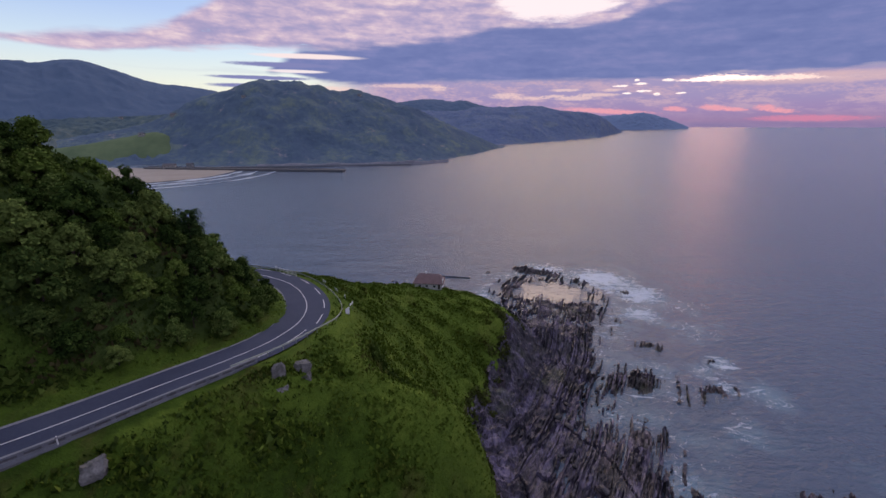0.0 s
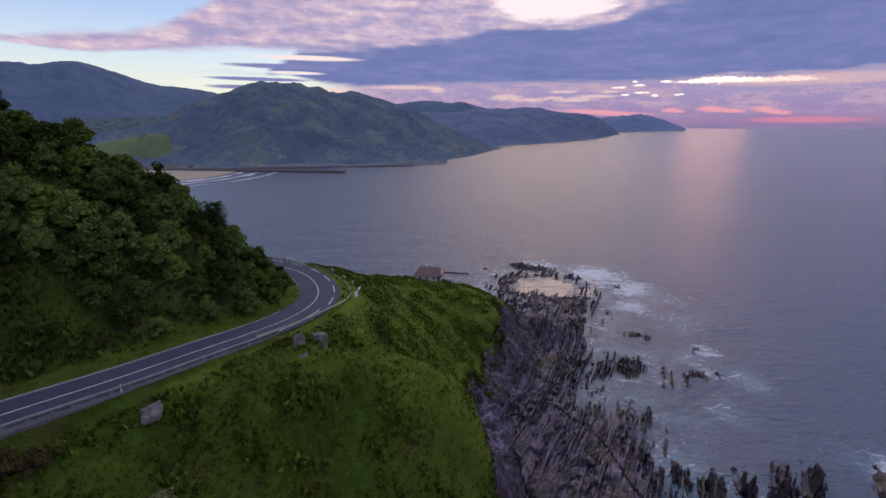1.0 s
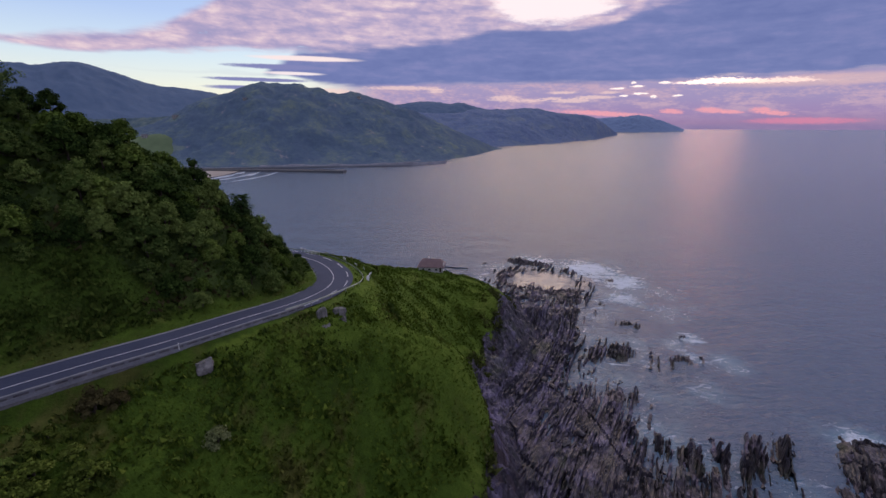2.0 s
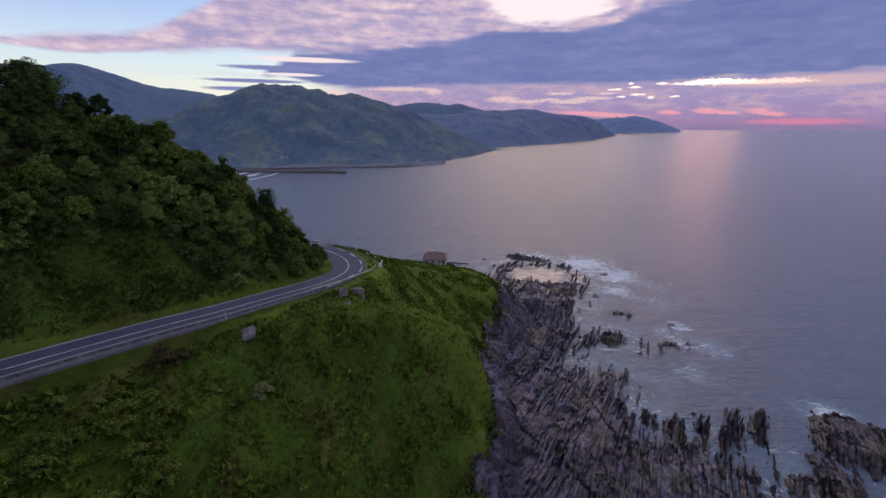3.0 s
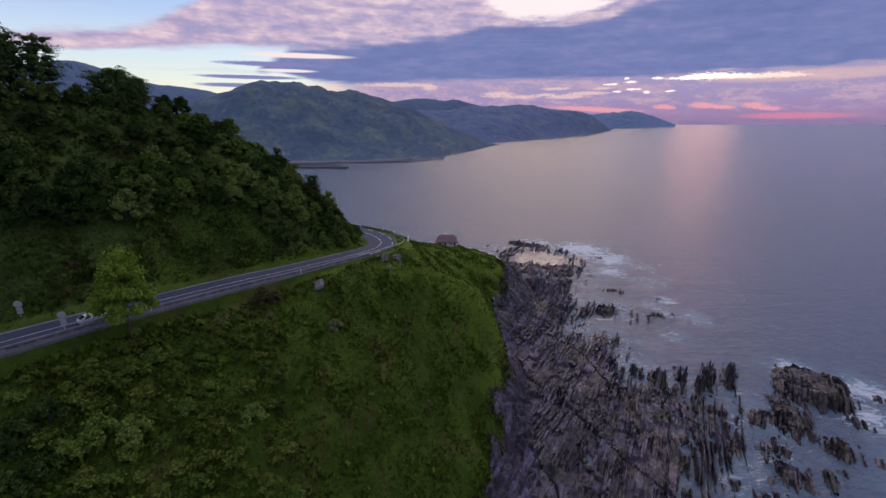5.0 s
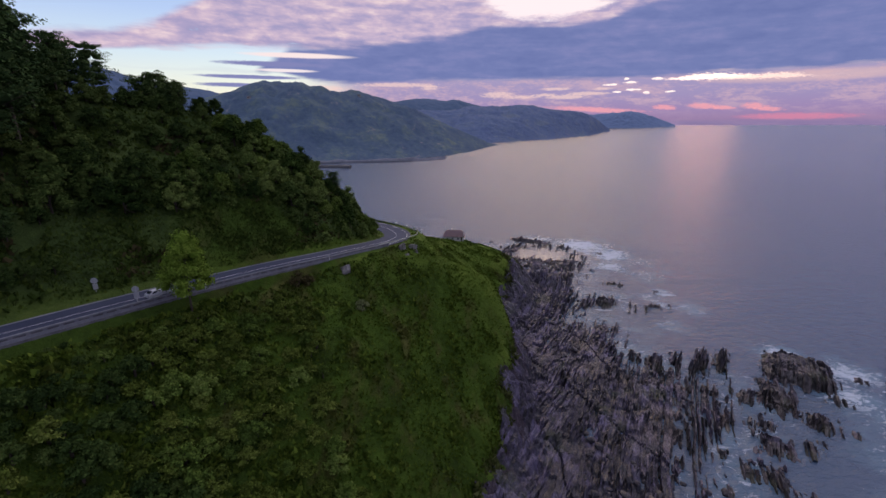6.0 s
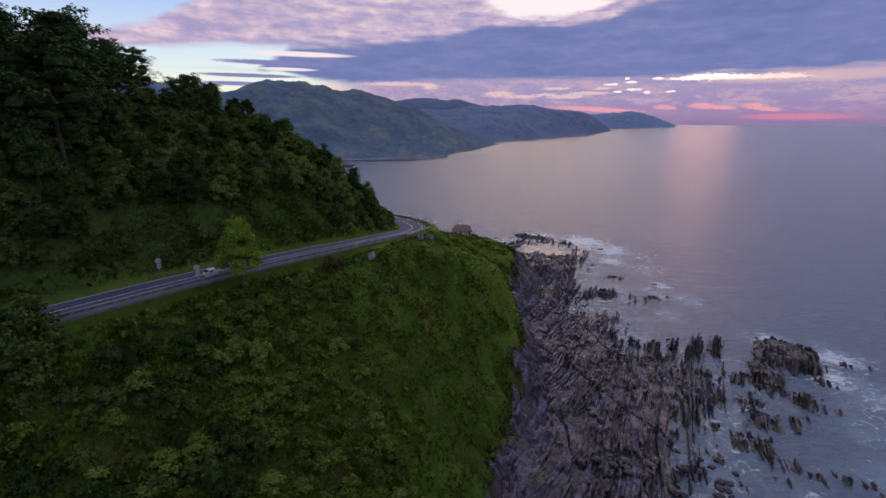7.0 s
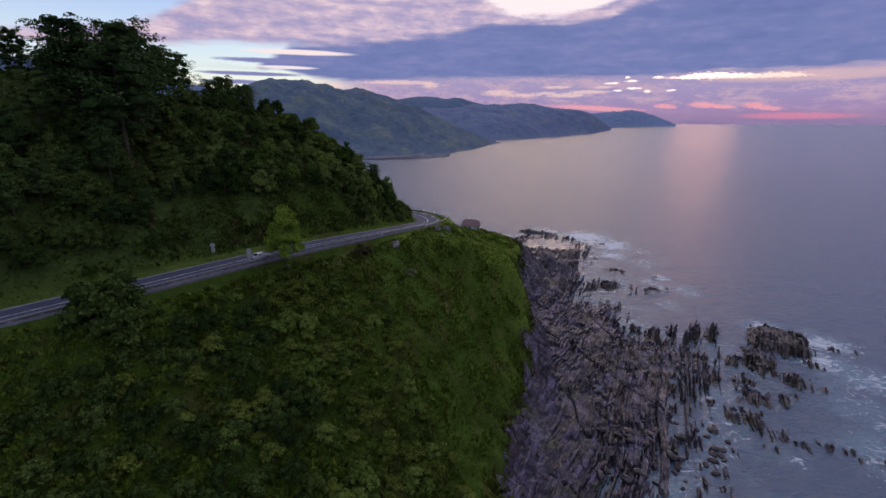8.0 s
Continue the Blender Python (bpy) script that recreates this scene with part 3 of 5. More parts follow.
def inside_distance(poly, x, y):
    """Distance to the outline, positive inside."""
    a, b = poly, np.roll(poly, -1, 0)
    best, odd = np.full(len(x), 1e9), np.zeros(len(x), bool)
    for (ax, ay), (bx, by) in zip(a, b):
        ex, ey = bx - ax, by - ay
        t = np.clip(((x - ax) * ex + (y - ay) * ey) / (ex * ex + ey * ey), 0, 1)
        best = np.minimum(best, np.hypot(x - ax - t * ex, y - ay - t * ey))
        cross = ((ay > y) != (by > y)) & (x < (bx - ax) * (y - ay) / (by - ay + 1e-12) + ax)
        odd ^= cross
    return np.where(odd, best, -best)


rng = np.random.default_rng(5)
cuts = np.cumsum(rng.uniform(0.26, 1.15, 439)) - 125  # bed boundaries across the strike
BED_LEN, BED_OFF, BED_HARD = rng.uniform(1.3, 6.5, 440), rng.uniform(0, 40, 440), rng.uniform(-1, 1, 440)
BLOCK_STEP, BLOCK_TONE = rng.uniform(-1, 1, (64, 64)), rng.uniform(-1, 1, (64, 64))
BED_STEP, BED_TONE = rng.uniform(-1, 1, (440, 330)), rng.uniform(-1, 1, (440, 330))


def bed_surface(u, v, sd, rise=3.2, fingers=8.0, fan=0.0):
    """Height and tone of the bedded rock at strike coordinates u, v, sd metres inside its outline."""
    bend = np.array([noise.noise((a / 38.0, b / 34.0, 6.0)) for a, b in zip(u, v)])
    band = np.clip(np.searchsorted(cuts, u + 1.5 * np.sin(v / 31.0) + 2.2 * bend - fan * np.clip(v - 40.0, -40.0, 70.0)), 0, 439)
    grit = np.array([noise.noise((a / 0.6, b / 1.6, 2.0)) for a, b in zip(u, v)])
    seg = np.clip(np.floor((v + 1.5 * grit + BED_OFF[band]) / BED_LEN[band]).astype(int) + 70, 0, 329)
    swells = np.array([noise.noise((a / 17.0, b / 23.0, 4.0)) for a, b in zip(u, v)])
    long_ = np.array([noise.noise((a / 2.2, b / 30.0, 9.0)) for a, b in zip(u, v)])
    hard = BED_HARD[band]
    step_up = 0.55 * BED_STEP[band, seg] + 0.6 * hard
    sw = sd + fingers * (0.55 * hard + 0.3 * BED_STEP[band, seg] + 0.5 * long_)
    bu, bv = np.floor((u + 5 * swells) / 4.6).astype(int) % 64, np.floor((v + 6 * bend + 2 * grit) / 7.5 + 0.37 * np.floor((u + 5 * swells) / 4.6)).astype(int) % 64
    block = BLOCK_STEP[bu, bv]
    joint = np.abs(np.sin((u * 0.7 + v * 0.9 + 11 * swells) / 10.0)) < 0.03
    worn = np.array([noise.noise((a / 9.0, b / 12.0, 14.0)) for a, b in zip(u, v)])
    rough_ = np.clip(0.9 + 1.9 * worn + 0.4 * block, 0.15, 1.9)
    hollow = np.clip(np.array([noise.noise((a / 5.0, b / 6.5, 17.0)) for a, b in zip(u, v)]) - 0.22, 0, 1)
    z = -1.1 * joint - 1.9 + rise * np.clip((sw + 4) / 14, 0, 1) + 0.85 * step_up * rough_ + 0.3 * grit + 1.2 * swells * (rise > 3) - 2.2 * hollow + 0.55 * block * (rise > 3)
    return z, 0.6 * BED_TONE[band, seg] + 0.4 * hard + 0.6 * BLOCK_TONE[bu, bv]


us, vs = axis((-78, 100, 0.18)), axis((-85, 285, 0.7))
U, V = np.meshgrid(us, vs)
PX, PY = (U * UC + V * US).ravel(), (-U * US + V * UC).ravel()
sd = inside_distance(SHORE, PX, PY)
cliff = slope_height(PX, PY)
edge_z, _ = nearest_height(edge_line, PX, PY)
low = cliff < edge_z + 9
edge_z[low] += ragged(PX[low], PY[low])
wanted = (sd > -9) & (cliff < edge_z - 0.5)
PZ, tone = np.full(PX.size, -5.0), np.zeros(PX.size)
fz, fd = nearest_height(foot_line, PX, PY)
PZ[wanted], tone[wanted] = bed_surface(U.ravel()[wanted], V.ravel()[wanted], sd[wanted], fan=0.15 * np.exp(-fd[wanted] / 20.0))
pool = np.clip(1.3 - np.hypot((PX - 60) / 21, (PY - 234) / 15), 0, 1)
far_side = PY > 190
pool[far_side] += (pool[far_side] > 0) * 0.3 * wobble(PX[far_side], PY[far_side], 8.0, 31.0)
standing = (tone > 0.4) & (np.sin(PX / 7.0 + PY / 11.0) > 0.1)
PZ -= 2.3 * np.clip(pool * 2, 0, 1) * np.where(standing, 0.35, 1.0) + 0.75 * np.clip((PY - 182) / 12, 0, 1)
PZ += 5.5 * np.exp(-((PX - 42) / 16) ** 2 - ((PY - 168) / 8) ** 2) * (sd > 1)
PZ = PZ + 3.0 * np.clip(1 - fd / 16, 0, 1) * (sd > 4)
face = wanted & (cliff > 2.5)
crag = np.zeros(PX.size)
crag[face] = 1.3 * wobble(PX[face], PY[face], 2.6, 41.0) + 0.8 * wobble(PX[face], PY[face], 1.1, 42.0)
PZ = np.where(face, np.maximum(PZ, cliff + 0.4 + crag + 0.55 * np.clip(PZ - 2.0, -1.5, 2.5)), PZ)
v = np.column_stack([PX, PY, PZ])
i = np.arange(U.size).reshape(U.shape)
f = np.column_stack([i[:-1, :-1].ravel(), i[:-1, 1:].ravel(), i[1:, 1:].ravel(), i[1:, :-1].ravel()])
f = f[wanted[f].all(1)]
used = np.unique(f)
back = np.zeros(len(v), int)
back[used] = np.arange(len(used))
shore = tagged(raw_mesh("shore_platform", v[used], back[f], flysch, (("tone", tone[used]), ("marl", np.clip(1.2 - fd[used] / 34, 0, 1))), smooth=False), "dark wet wave-cut platform of tilted thin rock beds", "rock platform", kind="structure")

# sea
def sea_level(r):
    return 66.0 * (np.clip(r - 1500, 0, None) / 3400) ** 1.6


xs, ys = axis((-4900, -1000, 150), (-1000, -100, 60), (-100, 200, 2.5), (200, 1000, 50), (1000, 4950, 150)), axis((-900, -100, 80), (-100, 340, 2.5), (340, 1200, 40), (1200, 4950, 100))
X, Y = np.meshgrid(xs, ys)
R = np.hypot(X, Y)
near = (X > -60) & (X < 200) & (Y > -100) & (Y < 320)
foam = np.zeros(X.size)
k = near.ravel()
foam[k] = np.clip(1 - np.abs(inside_distance(SHORE, X.ravel()[k], Y.ravel()[k]) + 4) / 30, 0, 1) * 0.5
for fx, fy, fr, fa in ((124, 90, 12, 0.95), (140, 74, 16, 0.9), (132, 45, 20, 0.7), (118, 26, 24, 0.62), (100, 8, 20, 0.62), (126, 60, 16, 0.8), (110, 185, 22, 0.55), (112, 135, 16, 0.6), (98, 150, 14, 0.6), (92, 118, 16, 0.5), (145, 2, 26, 0.6), (92, 255, 30, 1.0), (104, 232, 24, 0.95), (95, 205, 18, 0.8), (108, 158, 9, 0.85), (100, 140, 9, 0.7), (120, 215, 26, 0.5), (62, 275, 22, 0.75), (160, 40, 22, 0.45), (150, 15, 25, 0.5), (75, 8, 10, 0.5)):
    foam = np.maximum(foam, fa * np.exp(-((X.ravel() - fx) ** 2 + (Y.ravel() - fy) ** 2) / (2 * (0.6 * fr) ** 2)))
calm = np.clip(1.9 - 1.7 * np.hypot((X.ravel() - 58) / 24, (Y.ravel() - 232) / 19) + 0.5 * np.sin(X.ravel() / 3.1 + 1.4 * np.sin(Y.ravel() / 4.3)), 0, 0.75)
foam *= 1 - calm
sea = grid_mesh("sea", xs, ys, sea_level(R), water_mat, keep=R < 4960, attrs=(("foam", foam), ("calm", calm)))
tagged(sea, "calm grey-violet sea with soft swell and foam", "water", kind="structure")


# far land
def at_bearing(a, e, dist):
    """A point dist away from the first eye at azimuth a and elevation e."""
    return (math.sin(radians(a)) * dist, math.cos(radians(a)) * dist, 93 + dist * math.tan(radians(e)))


def far_hill(name, ridge, near_w, far_w, mat, label, rough=0.12, power=1.3, foot=-8.0, gap=10.0, crowns=8.0):
    """A hill under a ridge of (bearing, elevation, distance[, distance of its shore]) points."""
    p = spline([at_bearing(*q[:3]) for q in ridge], gap)
    n = -p[:, :2] / np.linalg.norm(p[:, :2], axis=1)[:, None]
    w = np.concatenate([np.linspace(-1, 0, 10)[:-1], np.linspace(0, 1, 76)])
    bearing = np.degrees(np.arctan2(p[:, 0], p[:, 1]))
    coast = np.interp(bearing, [q[0] for q in ridge], [q[3] if len(q) > 3 else 0 for q in ridge])
    v = []
    for j, (q, nn) in enumerate(zip(p, n)):
        taper = 0.35 + 0.65 * min(1.0, max(0.0, (q[2] - foot) / 150))
        reach = near_w * taper
        if coast[j]:
            reach = max(30.0, math.hypot(q[0], q[1]) - coast[j] - 14 * noise.noise((q[0] / 60, q[1] / 60, 1)) - 6 * noise.noise((q[0] / 18, q[1] / 18, 1)))
        base = foot + float(sea_level(max(0.0, math.hypot(q[0], q[1]) - reach)))
        for s in w:
            m = s * (reach if s > 0 else far_w * taper)
            x, y = q[0] + nn[0] * m, q[1] + nn[1] * m
            u = abs(s)
            shape = (0.5 + 0.5 * math.cos(math.pi * u)) ** (1 / power)
            h = (q[2] - base) * shape + base
            amp = rough * max(q[2] - base, 20) * min(1, 4 * u + 0.06)
            h += amp * (1.2 * noise.noise((x / 260, y / 260, 0)) + 0.9 * (0.35 - abs(noise.noise((x / 120, y / 120, 4)))) * 2 + 0.5 * noise.noise((x / 45, y / 45, 8))) * (1 - 0.85 * u ** 2)
            h += crowns * (noise.noise((x / 17, y / 17, 2)) + 0.8 * max(0.0, noise.noise((x / 40, y / 40, 5)))) * min(1, 5 * (1 - u)) * min(1.0, max(0.15, (q[2] - base) / 60))
            v.append((x, y, h))
    m = len(w)
    i = np.arange(len(v)).reshape(len(p), m)
    f = np.column_stack([i[:-1, :-1].ravel(), i[:-1, 1:].ravel(), i[1:, 1:].ravel(), i[1:, :-1].ravel()])
    return tagged(raw_mesh(name, v, f, mat), label, "hill", kind="structure")


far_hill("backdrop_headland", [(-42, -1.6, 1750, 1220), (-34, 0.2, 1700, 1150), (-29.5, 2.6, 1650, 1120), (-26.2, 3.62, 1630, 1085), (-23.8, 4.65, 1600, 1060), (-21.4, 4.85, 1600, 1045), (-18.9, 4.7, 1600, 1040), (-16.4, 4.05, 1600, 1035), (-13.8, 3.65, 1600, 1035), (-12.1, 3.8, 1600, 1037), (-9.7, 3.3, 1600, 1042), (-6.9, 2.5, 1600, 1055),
                               (-5.5, 2.0, 1620, 1062), (-2.7, 1.0, 1650, 1085), (0.14, -0.3, 1680, 1150), (3.75, -1.75, 1720, 1400), (6.3, -2.75, 1820, 1690), (8.8, -2.98, 1850, 1780)], 520, 500, headland_wood_hazed, "wooded headland across the bay with small clearings", gap=8.0, power=1.05, crowns=5.0)
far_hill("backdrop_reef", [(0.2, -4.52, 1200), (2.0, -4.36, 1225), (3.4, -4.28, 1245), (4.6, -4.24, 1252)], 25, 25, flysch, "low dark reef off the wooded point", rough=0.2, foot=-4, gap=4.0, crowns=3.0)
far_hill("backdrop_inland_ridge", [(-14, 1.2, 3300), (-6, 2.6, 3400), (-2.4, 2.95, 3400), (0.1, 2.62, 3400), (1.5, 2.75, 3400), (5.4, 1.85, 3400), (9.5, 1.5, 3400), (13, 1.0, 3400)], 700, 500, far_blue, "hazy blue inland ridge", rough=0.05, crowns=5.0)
far_hill("backdrop_coast", [(-9, 1.7, 2500, 1900), (-5.5, 1.65, 2550, 1900), (-2, 1.5, 2600, 1900), (1.5, 1.6, 2650, 1930), (3, 1.92, 2700, 1950), (7.2, 1.92, 2800, 2050), (10.3, 2.02, 2850, 2180), (14, 1.5, 2950, 2380), (16.7, 1.2, 3150, 2620), (18.3, 0.75, 3300, 2740), (20, -0.4, 3500, 3250), (20.8, -0.98, 3600, 3480)], 800, 500, coast_wood_hazed, "hazy wooded coastal ridge", rough=0.09, crowns=6.0)
far_hill("backdrop_bluff", [(1, 0.4, 2420, 1930), (4, 1.0, 2420, 1930), (6.5, 0.85, 2400, 1980), (9.35, 0.05, 2390, 2110), (12.3, -1.3, 2400, 2260), (14.6, -2.08, 2420, 2330)], 300, 300, coast_wood_hazed, "darker wooded bluff above the sea", rough=0.09, crowns=6.0)
shore_rock = material("far_shore_rock", [(0.3, (0.13, 0.14, 0.17)), (0.5, (0.22, 0.22, 0.25)), (0.7, (0.34, 0.33, 0.34))], 0.02, 0.12, 0.9, 0.6, bump_dist=2.0, spec=0.1)
far_hill("backdrop_shore", [(-24, -4.72, 1055), (-18, -4.78, 1038), (-12, -4.8, 1030), (-6, -4.72, 1048), (-3, -4.62, 1072), (-0.4, -4.4, 1120)], 26, 26, shore_rock, "pale rocky shore at the foot of the wooded headland", rough=0.3, foot=-4, gap=4.0, crowns=3.0)
field_green = material("far_pasture", [(0.3, (0.085, 0.125, 0.07)), (0.7, (0.15, 0.195, 0.10))], 0.012, 0.05, 0.95, 0.3, bump_dist=2.0, spec=0.05)
far_hill("backdrop_pasture", [(-52, -2.6, 1480), (-44, -2.4, 1470), (-40, -2.0, 1450), (-36.5, -1.35, 1440), (-33.6, -0.85, 1430), (-32.2, -1.6, 1420), (-31.2, -3.2, 1400)], 240, 300, field_green, "pale green pasture on low ground behind the beach", rough=0.05, crowns=1.0)
far_hill("backdrop_low_hill", [(-54, 0.6, 2300), (-44, 0.3, 2200), (-36, 0.7, 2100), (-31, 0.8, 2000), (-26, 0.2, 1950)], 500, 400, far_wood_hazed, "low wooded hill in the valley")
far_hill("backdrop_cape", [(14, 0.7, 4300), (19.9, 0.94, 4350), (22.9, 1.17, 4400), (25.3, 0.55, 4450), (27.6, -0.35, 4500)], 250, 300, far_pale, "distant cape at the horizon, tinted haze blue", foot=-8)
far_hill("backdrop_mountain", [(-56, 4.5, 3300), (-44.4, 5.3, 3400), (-42.2, 5.3, 3400), (-39.3, 5.8, 3400), (-36.3, 5.1, 3400), (-33.2, 4.1, 3400), (-28, 3.5, 3400), (-22, 2.0, 3400)], 1300, 700, far_blue, "wooded mountain ridge inland, tinted haze blue", rough=0.04, crowns=4.0)


# ---- plants ----
def leaf_material(name, dark, mid, light, per_object=0.5, withered=0.0):
    m = bpy.data.materials.new(name)
    m.use_nodes = True
    g = Graph(m.node_tree)
    bsdf = m.node_tree.nodes["Principled BSDF"]
    leaf = g.node("ShaderNodeNewGeometry").outputs["Random Per Island"]
    own = g.node("ShaderNodeObjectInfo").outputs["Random"]
    patchy = g.noise(g.node("ShaderNodeTexCoord").outputs["Object"], 0.5, 3.0)
    x = g.math("ADD", g.math("MULTIPLY", leaf, 0.45), g.math("ADD", g.math("MULTIPLY", g.math("SUBTRACT", own, 0.5), per_object), g.math("MULTIPLY", patchy, 0.6)))
    col = g.ramp(x, [(0.2, dark), (0.5, mid), (0.85, light)])
    if withered:
        drift = g.noise(g.mapping(g.node("ShaderNodeTexCoord").outputs["Object"], (1.0, 0.45, 0.5), (0, 0, 0.35)), 0.13, 5.0, 0.65)
        col = g.mix(g.step(drift, 0.52, 0.66, 0.0, withered), col, g.ramp(x, [(0.2, (0.035, 0.032, 0.010)), (0.5, (0.072, 0.068, 0.018)), (0.85, (0.13, 0.12, 0.04))]))
    g.put(bsdf.inputs["Base Color"], col)
    g.put(bsdf.inputs["Roughness"], 0.9)
    g.put(bsdf.inputs["Specular IOR Level"], 0.03)
    return m


leaves_olive = leaf_material("olive_green_leaves", (0.015, 0.030, 0.007), (0.052, 0.089, 0.018), (0.135, 0.180, 0.045), 0.75)
leaves_bright = leaf_material("fresh_green_leaves", (0.041, 0.067, 0.013), (0.086, 0.135, 0.023), (0.152, 0.201, 0.045))
needles = leaf_material("dark_pine_needles", (0.022, 0.042, 0.015), (0.050, 0.088, 0.026), (0.10, 0.145, 0.042))
leaves_light = leaf_material("light_green_leaves", (0.066, 0.114, 0.013), (0.128, 0.198, 0.025), (0.207, 0.282, 0.044), 0.0)
leaves_shrub = leaf_material("olive_shrub_leaves", (0.034, 0.052, 0.010), (0.084, 0.116, 0.018), (0.155, 0.19, 0.042), 0.35)
bark = material("bark", [(0.3, (0.03, 0.024, 0.018)), (0.7, (0.10, 0.08, 0.06))], 1.0, 9.0, 0.95, 0.6)
# darker copy of the bramble: shade under trees and in gullies as leaf colour
dark_shaded_bramble = leaf_material("shade_darkened_scrub_leaves", (0.020, 0.033, 0.007), (0.044, 0.073, 0.013), (0.087, 0.118, 0.023), 0.0)
bramble = leaf_material("bramble_and_fern", (0.040, 0.065, 0.009), (0.071, 0.112, 0.014), (0.125, 0.161, 0.024), 0.0, 0.7)


tussock = leaf_material("dry_tussock_grass", (0.035, 0.042, 0.014), (0.075, 0.090, 0.024), (0.13, 0.14, 0.05), 0.0)
# ridge grass: its own yellow-green, plus brightness painted in for skylit crests
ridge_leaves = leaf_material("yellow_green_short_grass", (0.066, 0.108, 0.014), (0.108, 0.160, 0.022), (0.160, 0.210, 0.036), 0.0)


def part(name, v, f, mat, parent, label="", smooth=False):
    ob = raw_mesh(name, v, f, mat, smooth=smooth)
    ob.parent = parent
    if label:
        tagged(ob, label)
    return ob


def tube(path, radii, sides=7):
    """Vertices and faces of a tapered limb along path."""
    v, f = [], []
    p = [Vector(q) for q in path]
    for j, (q, r) in enumerate(zip(p, radii)):
        t = (p[min(j + 1, len(p) - 1)] - p[max(j - 1, 0)]).normalized()
        a = t.orthogonal().normalized()
        b = t.cross(a)
        for k in range(sides):
            w = 2 * math.pi * k / sides
            v.append(tuple(q + float(r) * (math.cos(w) * a + math.sin(w) * b)))
    for j in range(len(p) - 1):
        for k in range(sides):
            k2 = (k + 1) % sides
            f.append((j * sides + k, j * sides + k2, (j + 1) * sides + k2, (j + 1) * sides + k))
    f.append(tuple(range((len(p) - 1) * sides, len(p) * sides)))
    return v, f


def merge(*pieces):
    v, f = [], []
    for pv, pf in pieces:
        o = len(v)
        v += [tuple(q) for q in pv]
        f += [tuple(i + o for i in q) for q in pf]
    return v, f


def leaf_cloud(rs, centre, radius, count, size, up=0.3, squash=0.85):
    """Small leaf blades over a rounded lump, facing mostly outwards."""
    v, f = [], []
    n = rs.normal(size=(count, 3))
    n /= np.linalg.norm(n, axis=1)[:, None]
    n[:, 2] = np.where(n[:, 2] < -0.35, -n[:, 2], n[:, 2])
    r = radius * rs.uniform(0.66, 1.14, count)
    p = np.array(centre) + n * r[:, None] * np.array([1, 1, squash])
    for q, d in zip(p, n):
        d = Vector(d.tolist()) + Vector(rs.normal(size=3).tolist()) * 0.55 + Vector((0, 0, up))
        a = d.normalized().orthogonal().normalized()
        a.rotate(Matrix.Rotation(float(rs.uniform(0, 6.28)), 3, d.normalized()))
        b = d.normalized().cross(a)
        s = float(size * rs.uniform(0.6, 1.35))
        q = Vector(q.tolist())
        lift = d.normalized() * s * 0.25
        o = len(v)
        v += [tuple(q - a * s * 0.5), tuple(q + b * s * 0.5 + lift), tuple(q + a * s * 0.5)]
        f.append((o, o + 1, o + 2))
    return v, f


def lump(rs, centre, radius, squash=0.85, sub=2):
    bm = bmesh.new()
    bmesh.ops.create_icosphere(bm, subdivisions=sub, radius=1.0)
    seed = rs.uniform(0, 50)
    v = []
    for q in bm.verts:
        k = radius * (1 + 0.28 * noise.noise(Vector((q.co.x * 1.9 + float(seed), q.co.y * 1.9, q.co.z * 1.9))))
        v.append((centre[0] + q.co.x * k, centre[1] + q.co.y * k, centre[2] + q.co.z * k * squash))
    f = [tuple(w.index for w in face.verts) for face in bm.faces]
    bm.free()
    return v, f


def broadleaf(name, seed, height, spread, mat, lobes=22, blades=98, blade=0.5, low=0.35):
    """A wind-clipped bushy tree: short trunk, a few limbs, a crown of leafy lobes."""
    rs = np.random.default_rng(seed)
    root = new(name)
    pieces, crown = [tube([(0, 0, -1.5), (0.1, 0, height * 0.25), (0.15, 0.1, height * 0.55)], [0.22, 0.17, 0.08])], []
    for k in range(lobes):
        a = 2.4 * k + rs.uniform(-0.4, 0.4)
        ring = math.sqrt((k + 0.5) / lobes)
        r = spread * (0.20 + 0.17 * rs.uniform())
        c = (math.cos(a) * ring * spread * 0.72, math.sin(a) * ring * spread * 0.72, height * (low + (0.88 - low) * (1 - ring ** 2.2) * rs.uniform(0.6, 1.15)) + 0.1)
        crown += [lump(rs, c, r * 0.72, sub=1), leaf_cloud(rs, c, r * 1.06, blades, blade)]
        if k % 5 == 0:
            pieces.append(tube([(0, 0, height * 0.2), (c[0] * 0.5, c[1] * 0.5, c[2] * 0.7), c], [0.1, 0.07, 0.03], 5))
    part("trunk", *merge(*pieces), bark, root)
    part("crown", *merge(*crown), mat, root)
    return root


